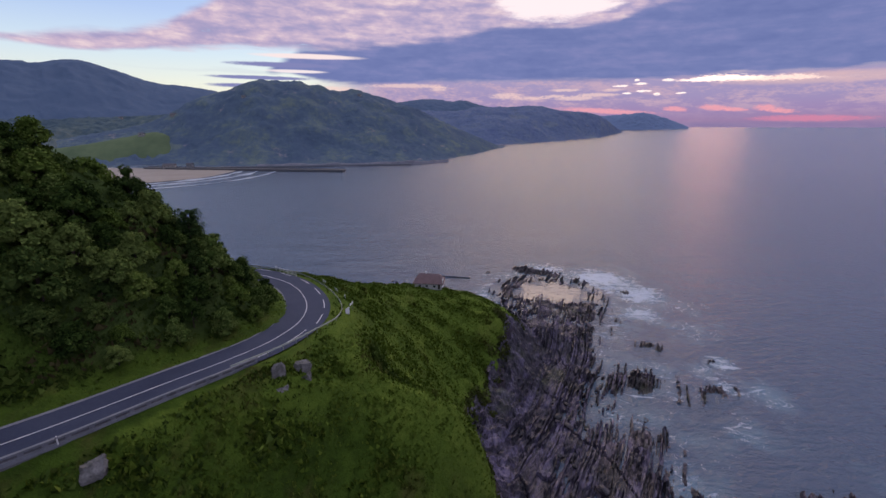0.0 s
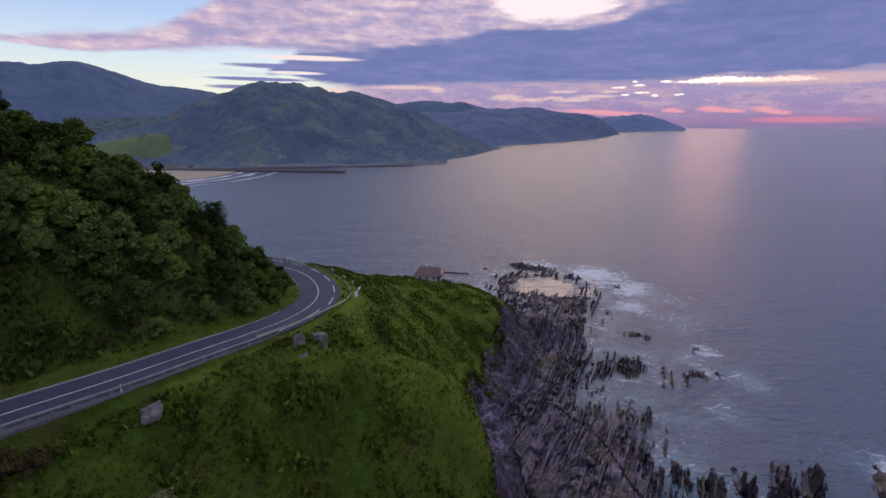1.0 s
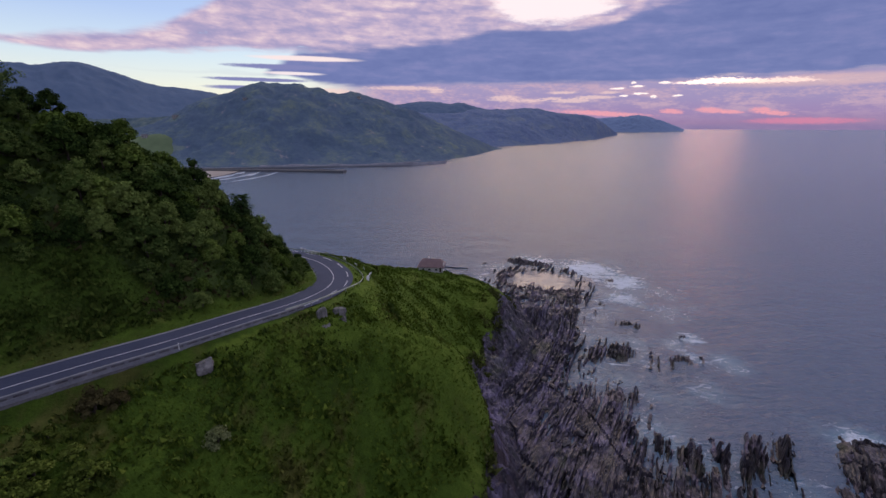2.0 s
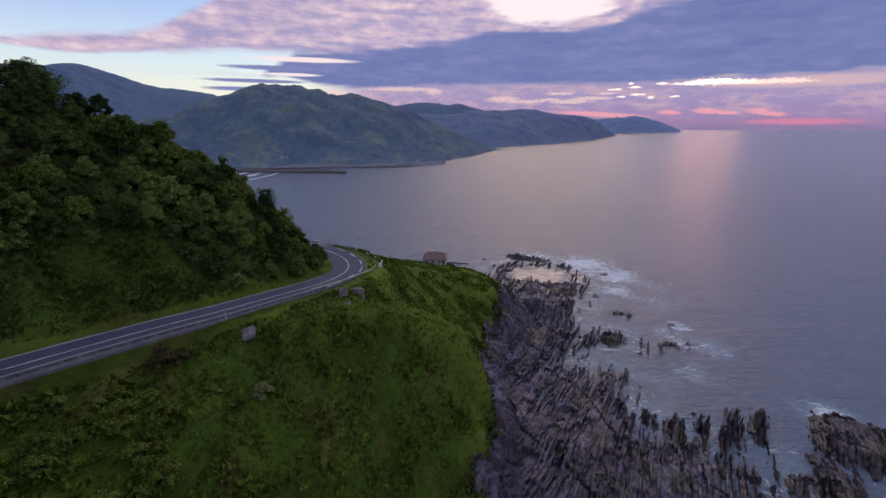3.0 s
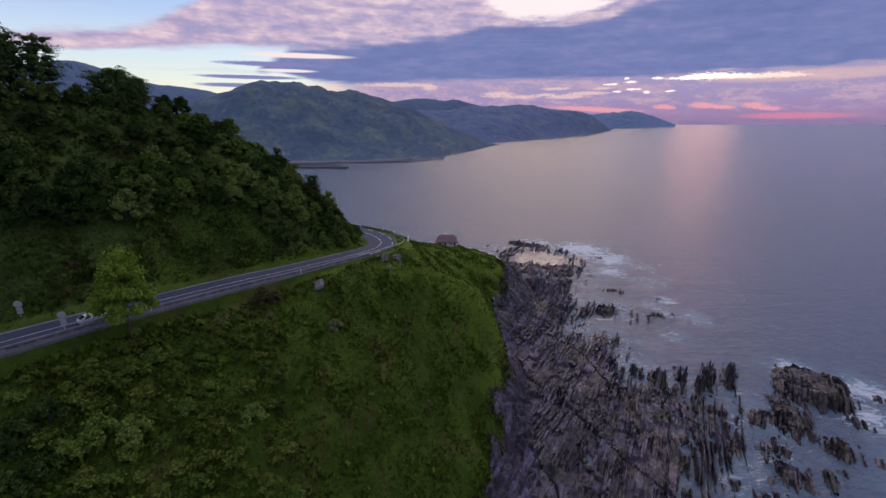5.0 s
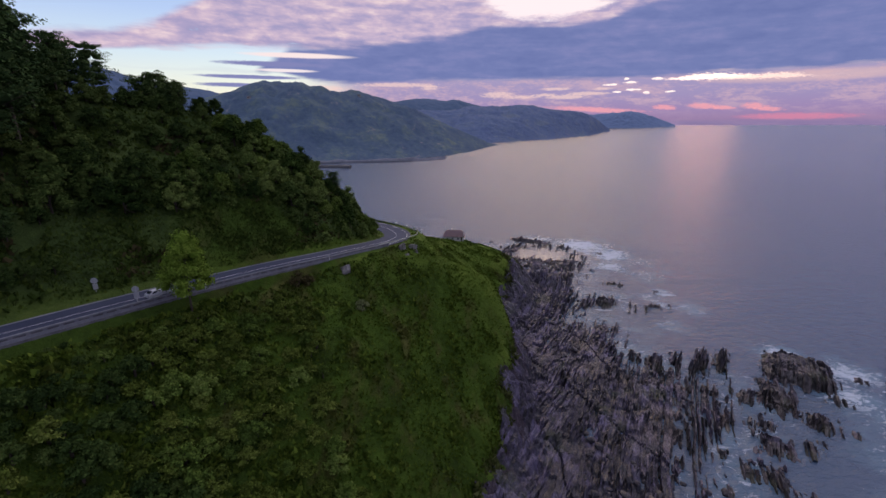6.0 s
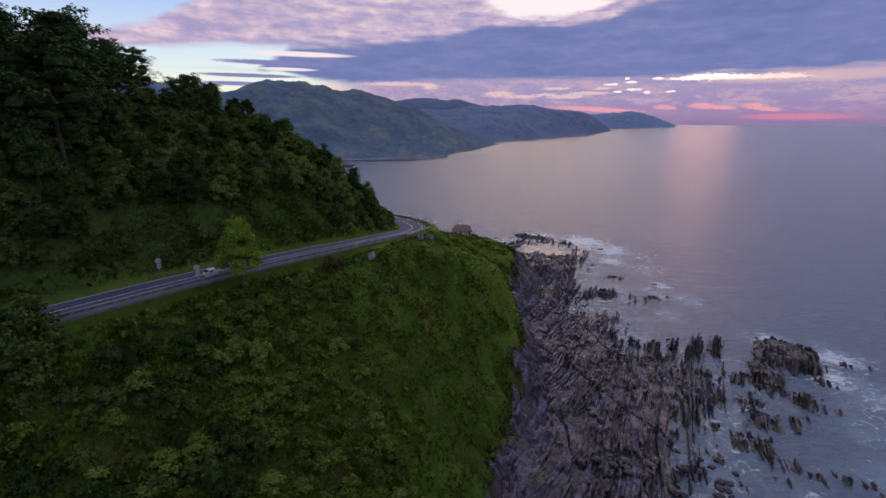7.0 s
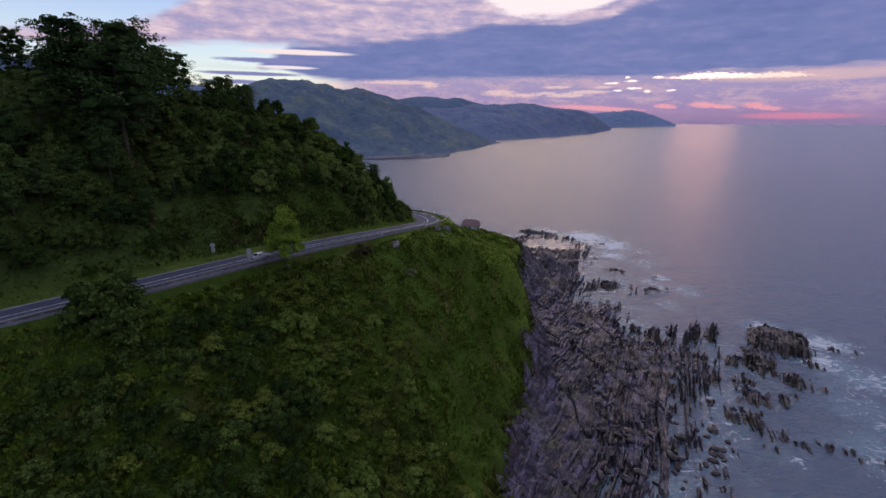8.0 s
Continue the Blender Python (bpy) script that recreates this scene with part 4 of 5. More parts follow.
def pine(name, seed, height, mat):
    """A maritime pine: tall trunk, whorls of rising boughs with tufted needles."""
    rs = np.random.default_rng(seed)
    root = new(name)
    lean = rs.uniform(-0.6, 0.6, 2)
    stem = [(lean[0] * (t ** 2), lean[1] * (t ** 2), height * t - 1.5 * (t == 0)) for t in np.linspace(0, 1, 8)]
    wood, tufts = [tube(stem, [0.30 * (1 - 0.85 * t) + 0.02 for t in np.linspace(0, 1, 8)])], []
    t = 0.30
    while t < 0.97:
        reach = height * 0.26 * math.sqrt(max(0.05, 1 - ((t - 0.56) / 0.47) ** 2)) + 0.3
        n = rs.integers(4, 6)
        a0 = rs.uniform(0, 6.28)
        for k in range(n):
            a, r = a0 + 6.28 * k / n + rs.uniform(-0.4, 0.4), reach * rs.uniform(0.55, 1.2)
            z = height * t
            tip = (math.cos(a) * r, math.sin(a) * r, z + 0.30 * r)
            mid = (math.cos(a) * r * 0.55, math.sin(a) * r * 0.55, z + 0.05 * r)
            wood.append(tube([(0, 0, z), mid, tip], [0.07, 0.05, 0.02], 4))
            for w in (0.5, 0.8, 1.05):
                c = Vector((0, 0, z)).lerp(Vector(tip), w) + Vector((0, 0, rs.uniform(-0.2, 0.4)))
                q = 0.26 * r * rs.uniform(0.7, 1.2) + 0.35
                tufts.append(leaf_cloud(rs, tuple(c), q, 56, 0.44, 0.9, 0.6))
                if w == 0.5:
                    tufts.append(lump(rs, tuple(c), q * 0.8, 0.7, 1))
        t += rs.uniform(0.075, 0.11)
    tufts.append(leaf_cloud(rs, (stem[-1][0], stem[-1][1], height * 0.97), 0.7, 40, 0.5, 0.9, 1.0))
    part("trunk", *merge(*wood), bark, root)
    part("crown", *merge(*tufts), mat, root)
    return root


def plant(kind, x, y, size=1.0, turn=None, sink=0.4):
    z = float(ground_height(x, y)[0]) - sink
    return copy_thing(kind, pose(x, y, z, 0, 0, random.uniform(0, 360) if turn is None else turn) @ Matrix.Scale(size, 4))


def settle(kind, x, y, size, sink=0.4):
    ob = plant(kind, x, y, 1.0, sink=sink)
    ob.scale = (size, size, size * random.uniform(0.85, 1.15))
    return ob


kinds = []
for j, (h, sp, mt, low) in enumerate(((6.5, 3.6, leaves_olive, 0.14), (5.5, 3.3, leaves_olive, 0.12), (7.0, 3.2, leaves_olive, 0.16), (5.0, 3.4, leaves_bright, 0.12))):
    k = tagged(broadleaf("hillside_tree", 20 + j, h, sp, mt, low=low), "dense bushy tree with olive-green wind-clipped crown on the hillside" if j < 3 else "bushy fresh-green broadleaf tree on the hillside", "tree", "trees on the hillside")
    kinds.append(k)
# dark leaf copy: carries the shade of the near end in its colour
leaves_shade_dark = leaf_material("shade_dark_green_leaves", (0.017, 0.032, 0.009), (0.041, 0.070, 0.016), (0.085, 0.119, 0.029))
dark_kinds = [tagged(broadleaf("shaded_tree", 34 + j, 6.5, 3.5, leaves_shade_dark, low=0.14), "dense dark-green bushy tree, leaf colour darkened further as in shade", "tree", "trees on the hillside") for j in range(2)]
pines = [tagged(pine("pine_tree", 40 + j, h, needles), "tall dark maritime pine with tufted boughs", "tree", "pines on the hill") for j, h in enumerate((15.0, 17.0, 13.0))]
shrubs = [tagged(broadleaf("shrub", 60 + j, 2.6, 2.0, mt, 10, 76, 0.38, 0.2), "rounded leafy shrub on the steep seaward slope", "shrub", "shrubs below the road") for j, mt in enumerate((leaves_shrub, leaves_bright, leaves_shrub, leaves_shade_dark))]
for j, k in enumerate(kinds + dark_kinds + pines + shrubs):  # the first of each kind stands on the far shoulder of the hill
    qx, qy = -128 - 5 * (j % 5), 58 + 6 * (j // 5)
    k.matrix_basis = pose(qx, qy, float(ground_height(qx, qy)[0]) - 0.4)

random.seed(11)
spots = []


def free(x, y, gap):
    if any((x - a) ** 2 + (y - b) ** 2 < gap * gap for a, b in spots):
        return False
    spots.append((x, y))
    return True


# pines: thick forest towards the near end, a few on the crest
def tall_as(j, x, y, top):
    """A pine whose crown ends at the height top."""
    free(x, y, 0.1)
    settle(pines[j], x, y, max(0.3, (top - float(ground_height(x, y)[0]) + 0.4) / (15.0, 17.0, 13.0)[j]))


for j, (x, y, top) in enumerate(((-97.6, 71, 105), (-101, 74, 105.5), (-111, 82, 107.5), (-114, 79, 107), (-116.4, 62, 113), (-118, 54, 114), (-114, 46, 113), (-112, 36, 113), (-122, 44, 117), (-108, 26, 115), (-106, 16, 115), (-118, 20, 119), (-56.0, 87.0, 76.5))):
    tall_as(j % 3, x, y, top)
tries = n = 0
while n < 56 and tries < 9000:
    tries += 1
    x, y = random.uniform(-165, -80), random.uniform(-45, 62)
    d = -float(to_road(x, y)[0][0])
    if 15 < d < 78 and x + 16 < -0.84 * (y + 71) and x + 27 < -0.64 * (y + 95) and free(x, y, 4.6):
        settle(random.choice(pines), x, y, random.uniform(0.65, 0.95) if d > 25 else random.uniform(0.45, 0.7))
        n += 1
for x, y, k in ((-54.6, 86.0, 0.8), (-56.8, 88.6, 0.9)):
    free(x, y, 0.1)
    settle(dark_kinds[0], x, y, k)
# broadleaf cover
tries = n = 0
while n < 340 and tries < 40000:
    tries += 1
    x, y = random.uniform(-125, -36), random.uniform(-35, 122)
    d = -float(to_road(x, y)[0][0])
    near_bend = y > 55
    if (8.0 if near_bend else (18.5 if y > 8 else 11.0)) < d < 62 and free(x, y, 3.1 if d < 30 else 4.3):
        # dark crowns: painted shade of the near wood, plus scattered variety
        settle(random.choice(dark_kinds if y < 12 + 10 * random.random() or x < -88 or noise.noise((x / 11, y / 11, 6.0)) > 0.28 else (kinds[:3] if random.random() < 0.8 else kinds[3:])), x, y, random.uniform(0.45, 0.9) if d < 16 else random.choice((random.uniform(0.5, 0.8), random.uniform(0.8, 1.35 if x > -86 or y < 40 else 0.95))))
        n += 1
# shrubs on the seaward slope, thick towards the near end
tries = n = 0
while n < 350 and tries < 40000:
    tries += 1
    x, y = random.uniform(-105, 0), random.uniform(-50, 45)
    d = float(to_road(x, y)[0][0])
    z = float(ground_height(x, y)[0])
    thick = noise.noise((x / 14, y / 14, 3.0)) + 0.5 - max(0, (x + 0.9 * y + 48) / 26)
    if 6.5 < d and z > 14 and thick > 0 and free(x, y, 1.9):
        # the near end faces away from the glow: its shade is in the leaf colour
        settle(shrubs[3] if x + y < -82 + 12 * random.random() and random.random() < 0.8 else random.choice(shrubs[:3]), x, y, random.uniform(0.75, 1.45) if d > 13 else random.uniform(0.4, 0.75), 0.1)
        n += 1


def undergrowth(name, label, count, box, accept, size, seed, mat):
    """Leafy tufts over a stretch of slope, as one sheet of growth."""
    rs = np.random.default_rng(seed)
    x, y = rs.uniform(box[0], box[1], count), rs.uniform(box[2], box[3], count)
    d, _ = to_road(x, y)
    z = ground_height(x, y)
    k = accept(x, y, z, d)
    x, y, z = x[k], y[k], z[k]
    z = z + relief(x, y) * np.clip((np.abs(d[k]) - 5.5) / 4.0, 0, 1)
    m = len(x)
    h = size * rs.uniform(0.4, 1.3, m) * (0.55 + 1.3 * np.clip(wobble(x, y, 5.0, 5.0) + 0.35, 0, 1))
    V = np.empty((m, 8, 3))
    for b in range(2):
        a = rs.uniform(0, 6.28, m)
        w = h * rs.uniform(0.45, 0.8, m)
        ox, oy = rs.normal(0, 0.25, m), rs.normal(0, 0.25, m)
        tip = rs.normal(0, 0.5, (m, 2)) * h[:, None]
        base = np.column_stack([x + ox, y + oy, z - 0.25])
        V[:, 4 * b] = base + np.column_stack([-w * np.cos(a), -w * np.sin(a), 0.35 * h])
        V[:, 4 * b + 1] = base
        V[:, 4 * b + 2] = base + np.column_stack([w * np.cos(a), w * np.sin(a), 0.35 * h])
        V[:, 4 * b + 3] = base + np.column_stack([tip[:, 0], tip[:, 1], h + 0.25])
    i = np.arange(m * 2) * 4
    f = np.column_stack([i, i + 1, i + 2, i + 3])
    return tagged(raw_mesh(name, V.reshape(-1, 3), f, mat, smooth=False), label, "undergrowth", kind="stuff")


undergrowth("slope_bramble", "low tangle of bramble, fern and rough grass on the slope", 125000, (-110, 28, -60, 190),
            lambda x, y, z, d: (d > 6.8 + shelf(x, y)) & (z > np.interp(y, edge_line[:, 1], edge_line[:, 2]) + 0.3 + ragged(x, y)) & (y < 190) & (np.random.default_rng(9).uniform(size=len(x)) > 0.8 * convexity(x, y)), 0.5, 3, bramble)
undergrowth("ridge_grass", "short grass along the ridges of the spurs, colour brightened as if skylit", 56000, (-60, 28, 20, 190),
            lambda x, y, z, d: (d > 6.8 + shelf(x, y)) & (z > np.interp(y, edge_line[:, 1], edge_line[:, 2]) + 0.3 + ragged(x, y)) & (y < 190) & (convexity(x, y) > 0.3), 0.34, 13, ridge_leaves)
undergrowth("edge_fringe", "tussocks of dry grass hanging over the cliff edge", 90000, (-60, 40, -60, 190), lambda x, y, z, d: (d > 15) & (np.abs(z + 1.2 - np.interp(y, edge_line[:, 1], edge_line[:, 2]) - ragged(x, y)) < 2.6 * np.random.default_rng(15).uniform(size=len(x)) ** 0.7), 0.75, 15, tussock)
# gully growth takes the shade-darkened leaves, against the lightened ridges
undergrowth("gully_scrub", "dark fern and scrub in the gully between the spurs, leaves coloured as in shade", 26000, (-24, 20, 76, 140), lambda x, y, z, d: (d > 12) & (z > np.interp(y, edge_line[:, 1], edge_line[:, 2]) + 0.3 + ragged(x, y)) & (convexity(x, y) < 0.12), 0.7, 33, dark_shaded_bramble)
undergrowth("hillside_bramble", "low bramble and fern under the hillside trees, darkened for their shade", 30000, (-135, -34, -45, 125), lambda x, y, z, d: (d < -7.6) & (d > -60) & ~((d > -20) & (y > 6) & (y < 54)), 0.7, 4, dark_shaded_bramble)
undergrowth("bank_bramble", "green bramble and fern on the bank above the verge", 26000, (-95, -40, 0, 60), lambda x, y, z, d: (d < -7.4) & (d > -21) & (y > 5) & (y < 55), 0.5, 14, dark_shaded_bramble)
dry_fern = leaf_material("dry_red_brown_bracken", (0.03, 0.028, 0.012), (0.06, 0.05, 0.022), (0.09, 0.085, 0.032), 0.0)
undergrowth("dry_bracken", "patches of dry red-brown bracken between the trees", 16000, (-125, -34, -45, 115), lambda x, y, z, d: (d < -8.5) & (d > -40) & (wobble(x, y, 12.0, 11.0) > 0.26), 0.8, 24, dry_fern)
undergrowth("slope_scrub", "thick dark scrub below the road", 30000, (-125, 5, -60, 40), lambda x, y, z, d: (d > 6.0) & (z > 12) & (x + 0.9 * y < -46), 0.65, 6, bramble)
undergrowth("roadside_scrub", "dark scrub on the bank below the road wall, leaves coloured as in shade", 17000, (-110, -20, -40, 70), lambda x, y, z, d: (d > 6.6 + shelf(x, y)) & (d < 19) & (y < 60) & (wobble(x, y, 9.0, 2.0) > -0.3), 0.55, 21, dark_shaded_bramble)
undergrowth("verge_grass", "mown bright grass along the road verge", 26000, (-110, -22, -50, 128), lambda x, y, z, d: ((d < -4.9) & (d > -8.5)) | ((d > 5.9) & (d < 7.0 + shelf(x, y)) & (y > 45)), 0.26, 5, bramble)


# ---- road furniture ----
def strip(name, k0, k1, a, b, lift, mat, label="", parent=None):
    ob = ribbon(name, ROAD[k0:k1], ROAD_N[k0:k1], a, b, lift, mat)
    if parent:
        ob.parent = parent
    return ob


def road_index(x, y):
    return int(((ROAD[:, 0] - x) ** 2 + (ROAD[:, 1] - y) ** 2).argmin())


tagged(strip("centre_line", 0, len(ROAD), -0.08, 0.08, 0.02, road_paint), kind="structure").parent = road
k0, k1 = road_index(-33.4, 80), road_index(-60, 121)
strip("edge_line", road_index(-37.2, 66.5), k0, 3.15, 3.33, 0.02, road_paint, parent=road)
for j in range(k0 + 2, k1, 9):
    strip("edge_line", j, j + 6, 3.85, 4.05, 0.02, road_paint, parent=road)
gutter = ribbon("gutter", ROAD, ROAD_N, -4.25 - 1.1 * BEND_WIDE, -3.65 - 1.1 * BEND_WIDE, 0.03, concrete)
gutter.parent = road


def box(sx, sy, sz, at=(0, 0, 0), bevel=0.0, turn=None):
    """A block with softened edges; at: the middle of its foot."""
    bm = bmesh.new()
    bmesh.ops.create_cube(bm, size=1.0)
    bmesh.ops.scale(bm, vec=(sx, sy, sz), verts=bm.verts)
    if bevel:
        bmesh.ops.bevel(bm, geom=list(bm.edges), offset=bevel, segments=1, affect="EDGES")
    m = Matrix.Translation(at) @ (turn or Matrix.Identity(4)) @ Matrix.Translation((0, 0, sz / 2))
    v = [tuple(m @ q.co) for q in bm.verts]
    f = [tuple(w.index for w in face.verts) for face in bm.faces]
    bm.free()
    return v, f


def sweep(line, normals, profile):
    """A bar of the given (across, up) outline swept along line."""
    v, f, m = [], [], len(profile)
    for p, n in zip(line, normals):
        for a, u in profile:
            v.append((p[0] + n[0] * a, p[1] + n[1] * a, p[2] + u))
    for j in range(len(line) - 1):
        for k in range(m):
            k2 = (k + 1) % m
            f.append((j * m + k, j * m + k2, (j + 1) * m + k2, (j + 1) * m + k))
    f += [tuple(range(m)), tuple(range((len(line) - 1) * m, len(line) * m))]
    return v, f


galvanised = material("weathered_steel_rail", [(0.3, (0.20, 0.23, 0.20)), (0.7, (0.34, 0.37, 0.33))], 0.3, 3.0, 0.5, 0.1, metal=0.5)
white_paint = material("white_paint", [(0.3, (0.55, 0.55, 0.54)), (0.7, (0.8, 0.8, 0.79))], 0.6, 6.0, 0.6, 0.1)
grey_metal = material("grey_sign_metal", [(0.3, (0.30, 0.31, 0.32)), (0.7, (0.5, 0.51, 0.52))], 0.8, 6.0, 0.5, 0.1, metal=0.3)
stone = material("pale_weathered_stone", [(0.3, (0.06, 0.058, 0.05)), (0.5, (0.15, 0.143, 0.135)), (0.7, (0.28, 0.265, 0.25))], 0.5, 3.0, 0.9, 0.7)
mason = material("dark_masonry", [(0.3, (0.06, 0.06, 0.068)), (0.7, (0.18, 0.175, 0.18))], 0.4, 2.0, 0.9, 1.0, 1.2, bump_dist=0.25)

# low concrete parapet along the straight: kerb, posts and a top beam
P0, P1 = road_index(-112, -43), road_index(-36.5, 66)
parapet = new("parapet")
tagged(parapet, "low weathered concrete road parapet with open gaps between posts", "parapet")
parapet.location = tuple(ROAD[P0])
base = Vector(parapet.location)
loc = ROAD[P0:P1] - np.array(base)
off = np.column_stack([loc[:, :2] + 4.3 * ROAD_N[P0:P1], loc[:, 2]])
part("kerb", *sweep(off, ROAD_N[P0:P1], [(-0.22, -0.4), (0.28, -0.4), (0.28, 0.16), (-0.22, 0.16)]), concrete, parapet)
part("beam", *sweep(off, ROAD_N[P0:P1], [(-0.14, 0.52), (0.18, 0.52), (0.20, 0.78), (-0.16, 0.78)]), concrete, parapet)
# added dark panel: makes the open gaps between the posts read dark
part("infill", *sweep(off, ROAD_N[P0:P1], [(-0.1, 0.1), (0.04, 0.1), (0.04, 0.56), (-0.1, 0.56)]), mason, parapet, "dark recessed infill between the posts")
for j in range(0, len(off), 2):
    q, t = off[j], ROAD_T[P0 + j]
    part("post", *box(0.55, 0.3, 0.62, (q[0], q[1], q[2] + 0.05), 0.03, Matrix.Rotation(math.atan2(t[1], t[0]), 4, "Z")), concrete, parapet)

# masonry retaining wall below the straight
K0, K1 = road_index(-98, -24), road_index(-48, 48)
wall_line = np.column_stack([ROAD[K0:K1, :2] + 4.62 * ROAD_N[K0:K1], ROAD[K0:K1, 2]])
retaining = raw_mesh("retaining_wall", *sweep(wall_line, ROAD_N[K0:K1], [(-0.2, -0.35), (0.05, -0.35), (0.55, -4.2), (-0.2, -4.2)]), mason, smooth=False)
tagged(retaining, "dark stone retaining wall under the road edge", "wall", kind="structure")

# steel guard rail round the bend
BEND = spline([(-36.2, 60, 55.6), (-31.2, 68.5, 54.7), (-27.9, 77.4, 53.6), (-25.6, 84.8, 52.8), (-26.6, 92.5, 52.0), (-31.1, 102, 51.4), (-38.7, 112.5, 50.8), (-46.5, 119.6, 50.5), (-57, 124.6, 50.3), (-72, 130, 50.1)], 1.0)
bt = np.gradient(BEND[:, :2], axis=0)
bt /= np.linalg.norm(bt, axis=1)[:, None]
bn = np.stack([bt[:, 1], -bt[:, 0]], 1)
rail = tagged(new("guard_rail"), "grey-green steel guard rail round the bend", "guard rail")
rail.location = tuple(BEND[0])
local = BEND - BEND[0]
part("beam", *sweep(local, bn, [(-0.05, 0.42), (0.03, 0.47), (-0.04, 0.58), (0.03, 0.69), (-0.05, 0.75), (-0.09, 0.75), (-0.09, 0.42)]), galvanised, rail)
for j in range(0, len(local), 3):
    q = local[j]
    part("post", *box(0.12, 0.12, 1.0, (q[0] + bn[j][0] * 0.1, q[1] + bn[j][1] * 0.1, q[2] - 0.3), 0.01), galvanised, rail)


def chevron_board(x, y, z, w, h, turn, lift):
    root = tagged(new("road_sign_board"), "pale road sign board on two posts behind the guard rail", "road sign", "sign boards round the bend")
    root.matrix_basis = pose(x, y, z, 0, 0, turn)
    part("panel", *box(w, 0.06, h, (0, 0, lift), 0.01), white_paint, root)
    for s in (-1, 1):
        part("post", *box(0.08, 0.08, lift + h + 0.6, (s * w * 0.35, 0.08, -0.6), 0.01), galvanised, root)
    return root


for x, y, z, w, h, turn, lift in ((-24.2, 88.0, 52.2, 1.5, 1.7, 70, 0.3), (-24.6, 93.5, 51.7, 1.9, 0.5, 80, 0.9), (-27.4, 99.0, 51.4, 1.9, 0.45, 110, 0.9), (-31.0, 104.5, 51.0, 1.9, 0.45, 125, 0.9), (-36.2, 111.5, 50.6, 1.9, 0.45, 130, 0.9)):
    chevron_board(x, y, z - 0.2, w, h, turn, lift)

# white railing at the far side of the bend
fence = tagged(new("white_railing"), "white painted roadside railing beyond the bend", "railing")
kf = road_index(-53.0, 117.0)
fence.matrix_basis = pose(ROAD[kf, 0] + 4.9 * ROAD_N[kf, 0] + 5.0 * ROAD_T[kf, 0], ROAD[kf, 1] + 4.9 * ROAD_N[kf, 1] + 5.0 * ROAD_T[kf, 1], ROAD[kf, 2] - 0.2, 0, 0, math.degrees(math.atan2(-ROAD_T[kf, 1], -ROAD_T[kf, 0])))
for u in (0.5, 1.0):
    part("rail", *box(10.0, 0.1, 0.14, (5.0, 0, u), 0.01), white_paint, fence)
for j in range(6):
    part("post", *box(0.16, 0.16, 1.4, (0.1 + j * 1.96, 0, -0.1), 0.01), white_paint, fence)


def tall_sign(x, y, z, turn):
    root = tagged(new("road_sign"), "grey round road sign and plate on a roadside pole", "road sign", "signs by the straight")
    root.matrix_basis = pose(x, y, z, 0, 0, turn)
    part("pole", *tube([(0, 0, -0.5), (0, 0, 3.7)], [0.06, 0.06], 8), grey_metal, root)
    disc = tube([(0, 0.06, 3.1), (0, 0.1, 3.1)], [0.6, 0.6], 18)
    part("disc", *merge(disc, ([v for v in disc[0][:18]], [tuple(reversed(range(18)))])), grey_metal, root)
    part("plate", *box(0.85, 0.05, 1.15, (0, 0.08, 1.3), 0.01), grey_metal, root)
    return root


tall_sign(-73.9, 5.0, 60.0, 25)
tall_sign(-84.5, 8.8, 60.3, 25)


def marker(x, y, z):
    root = tagged(new("marker_post"), "slim white roadside marker post", "marker post", "marker posts")
    root.location = (x, y, z)
    part("body", *box(0.14, 0.12, 1.15, (0, 0, -0.15), 0.02), white_paint, root)
    part("band", *box(0.15, 0.13, 0.16, (0, 0, 0.72)), asphalt, root, "dark band near the top")
    return root


for x, y in ((-45.0, 40.4), (-73.5, 22.0), (-96.5, -8.5), (-62.5, 12.2)):
    k = road_index(x, y)
    s = 4.6 if float(to_road(x, y)[0][0]) > 0 else -4.8
    marker(ROAD[k, 0] + s * ROAD_N[k, 0], ROAD[k, 1] + s * ROAD_N[k, 1], ROAD[k, 2] + 0.1)


def boulder(x, y, z, sx, sy, sz, turn, seed, lean=0):
    rs = np.random.default_rng(seed)
    bm = bmesh.new()
    bmesh.ops.create_cube(bm, size=1.0)
    bmesh.ops.subdivide_edges(bm, edges=bm.edges, cuts=5, use_grid_fill=True)
    for q in bm.verts:
        n3 = noise.noise_vector(q.co * 1.7 + Vector((seed * 3.1, 0, 0)))
        n4 = noise.noise_vector(q.co * 5.0 + Vector((0, seed * 2.3, 0)))
        q.co = q.co * (0.80 + 0.18 / max(0.5, q.co.length * 1.3)) + n3 * 0.30 + n4 * 0.07
        q.co = Vector((q.co.x * sx, q.co.y * sy, q.co.z * sz))
    v, f = [tuple(q.co) for q in bm.verts], [tuple(w.index for w in face.verts) for face in bm.faces]
    bm.free()
    ob = raw_mesh("boulder", v, f, stone, smooth=False)
    ob.matrix_basis = pose(x, y, z, lean, 0, turn)
    return tagged(ob, "pale weathered rock block jutting from the slope below the road", "boulder", "rock blocks below the road")


boulder(-28.8, 60.6, 54.3, 1.9, 1.6, 3.3, 20, 1, -15)
boulder(-27.6, 58.4, 52.8, 1.8, 1.5, 1.9, 40, 2, -20)
boulder(-25.8, 63.0, 54.5, 2.1, 1.5, 1.5, 10, 3, -12)
boulder(-24.9, 61.7, 52.6, 1.5, 1.4, 2.6, 15, 4, -10)
boulder(-42.5, 40.2, 54.8, 2.1, 1.5, 2.0, 35, 5, -18)

# broken wall running out from the shore beyond the house
breakwater = tagged(new("breakwater"), "low dark stone breakwater in the sea beyond the house", "wall")
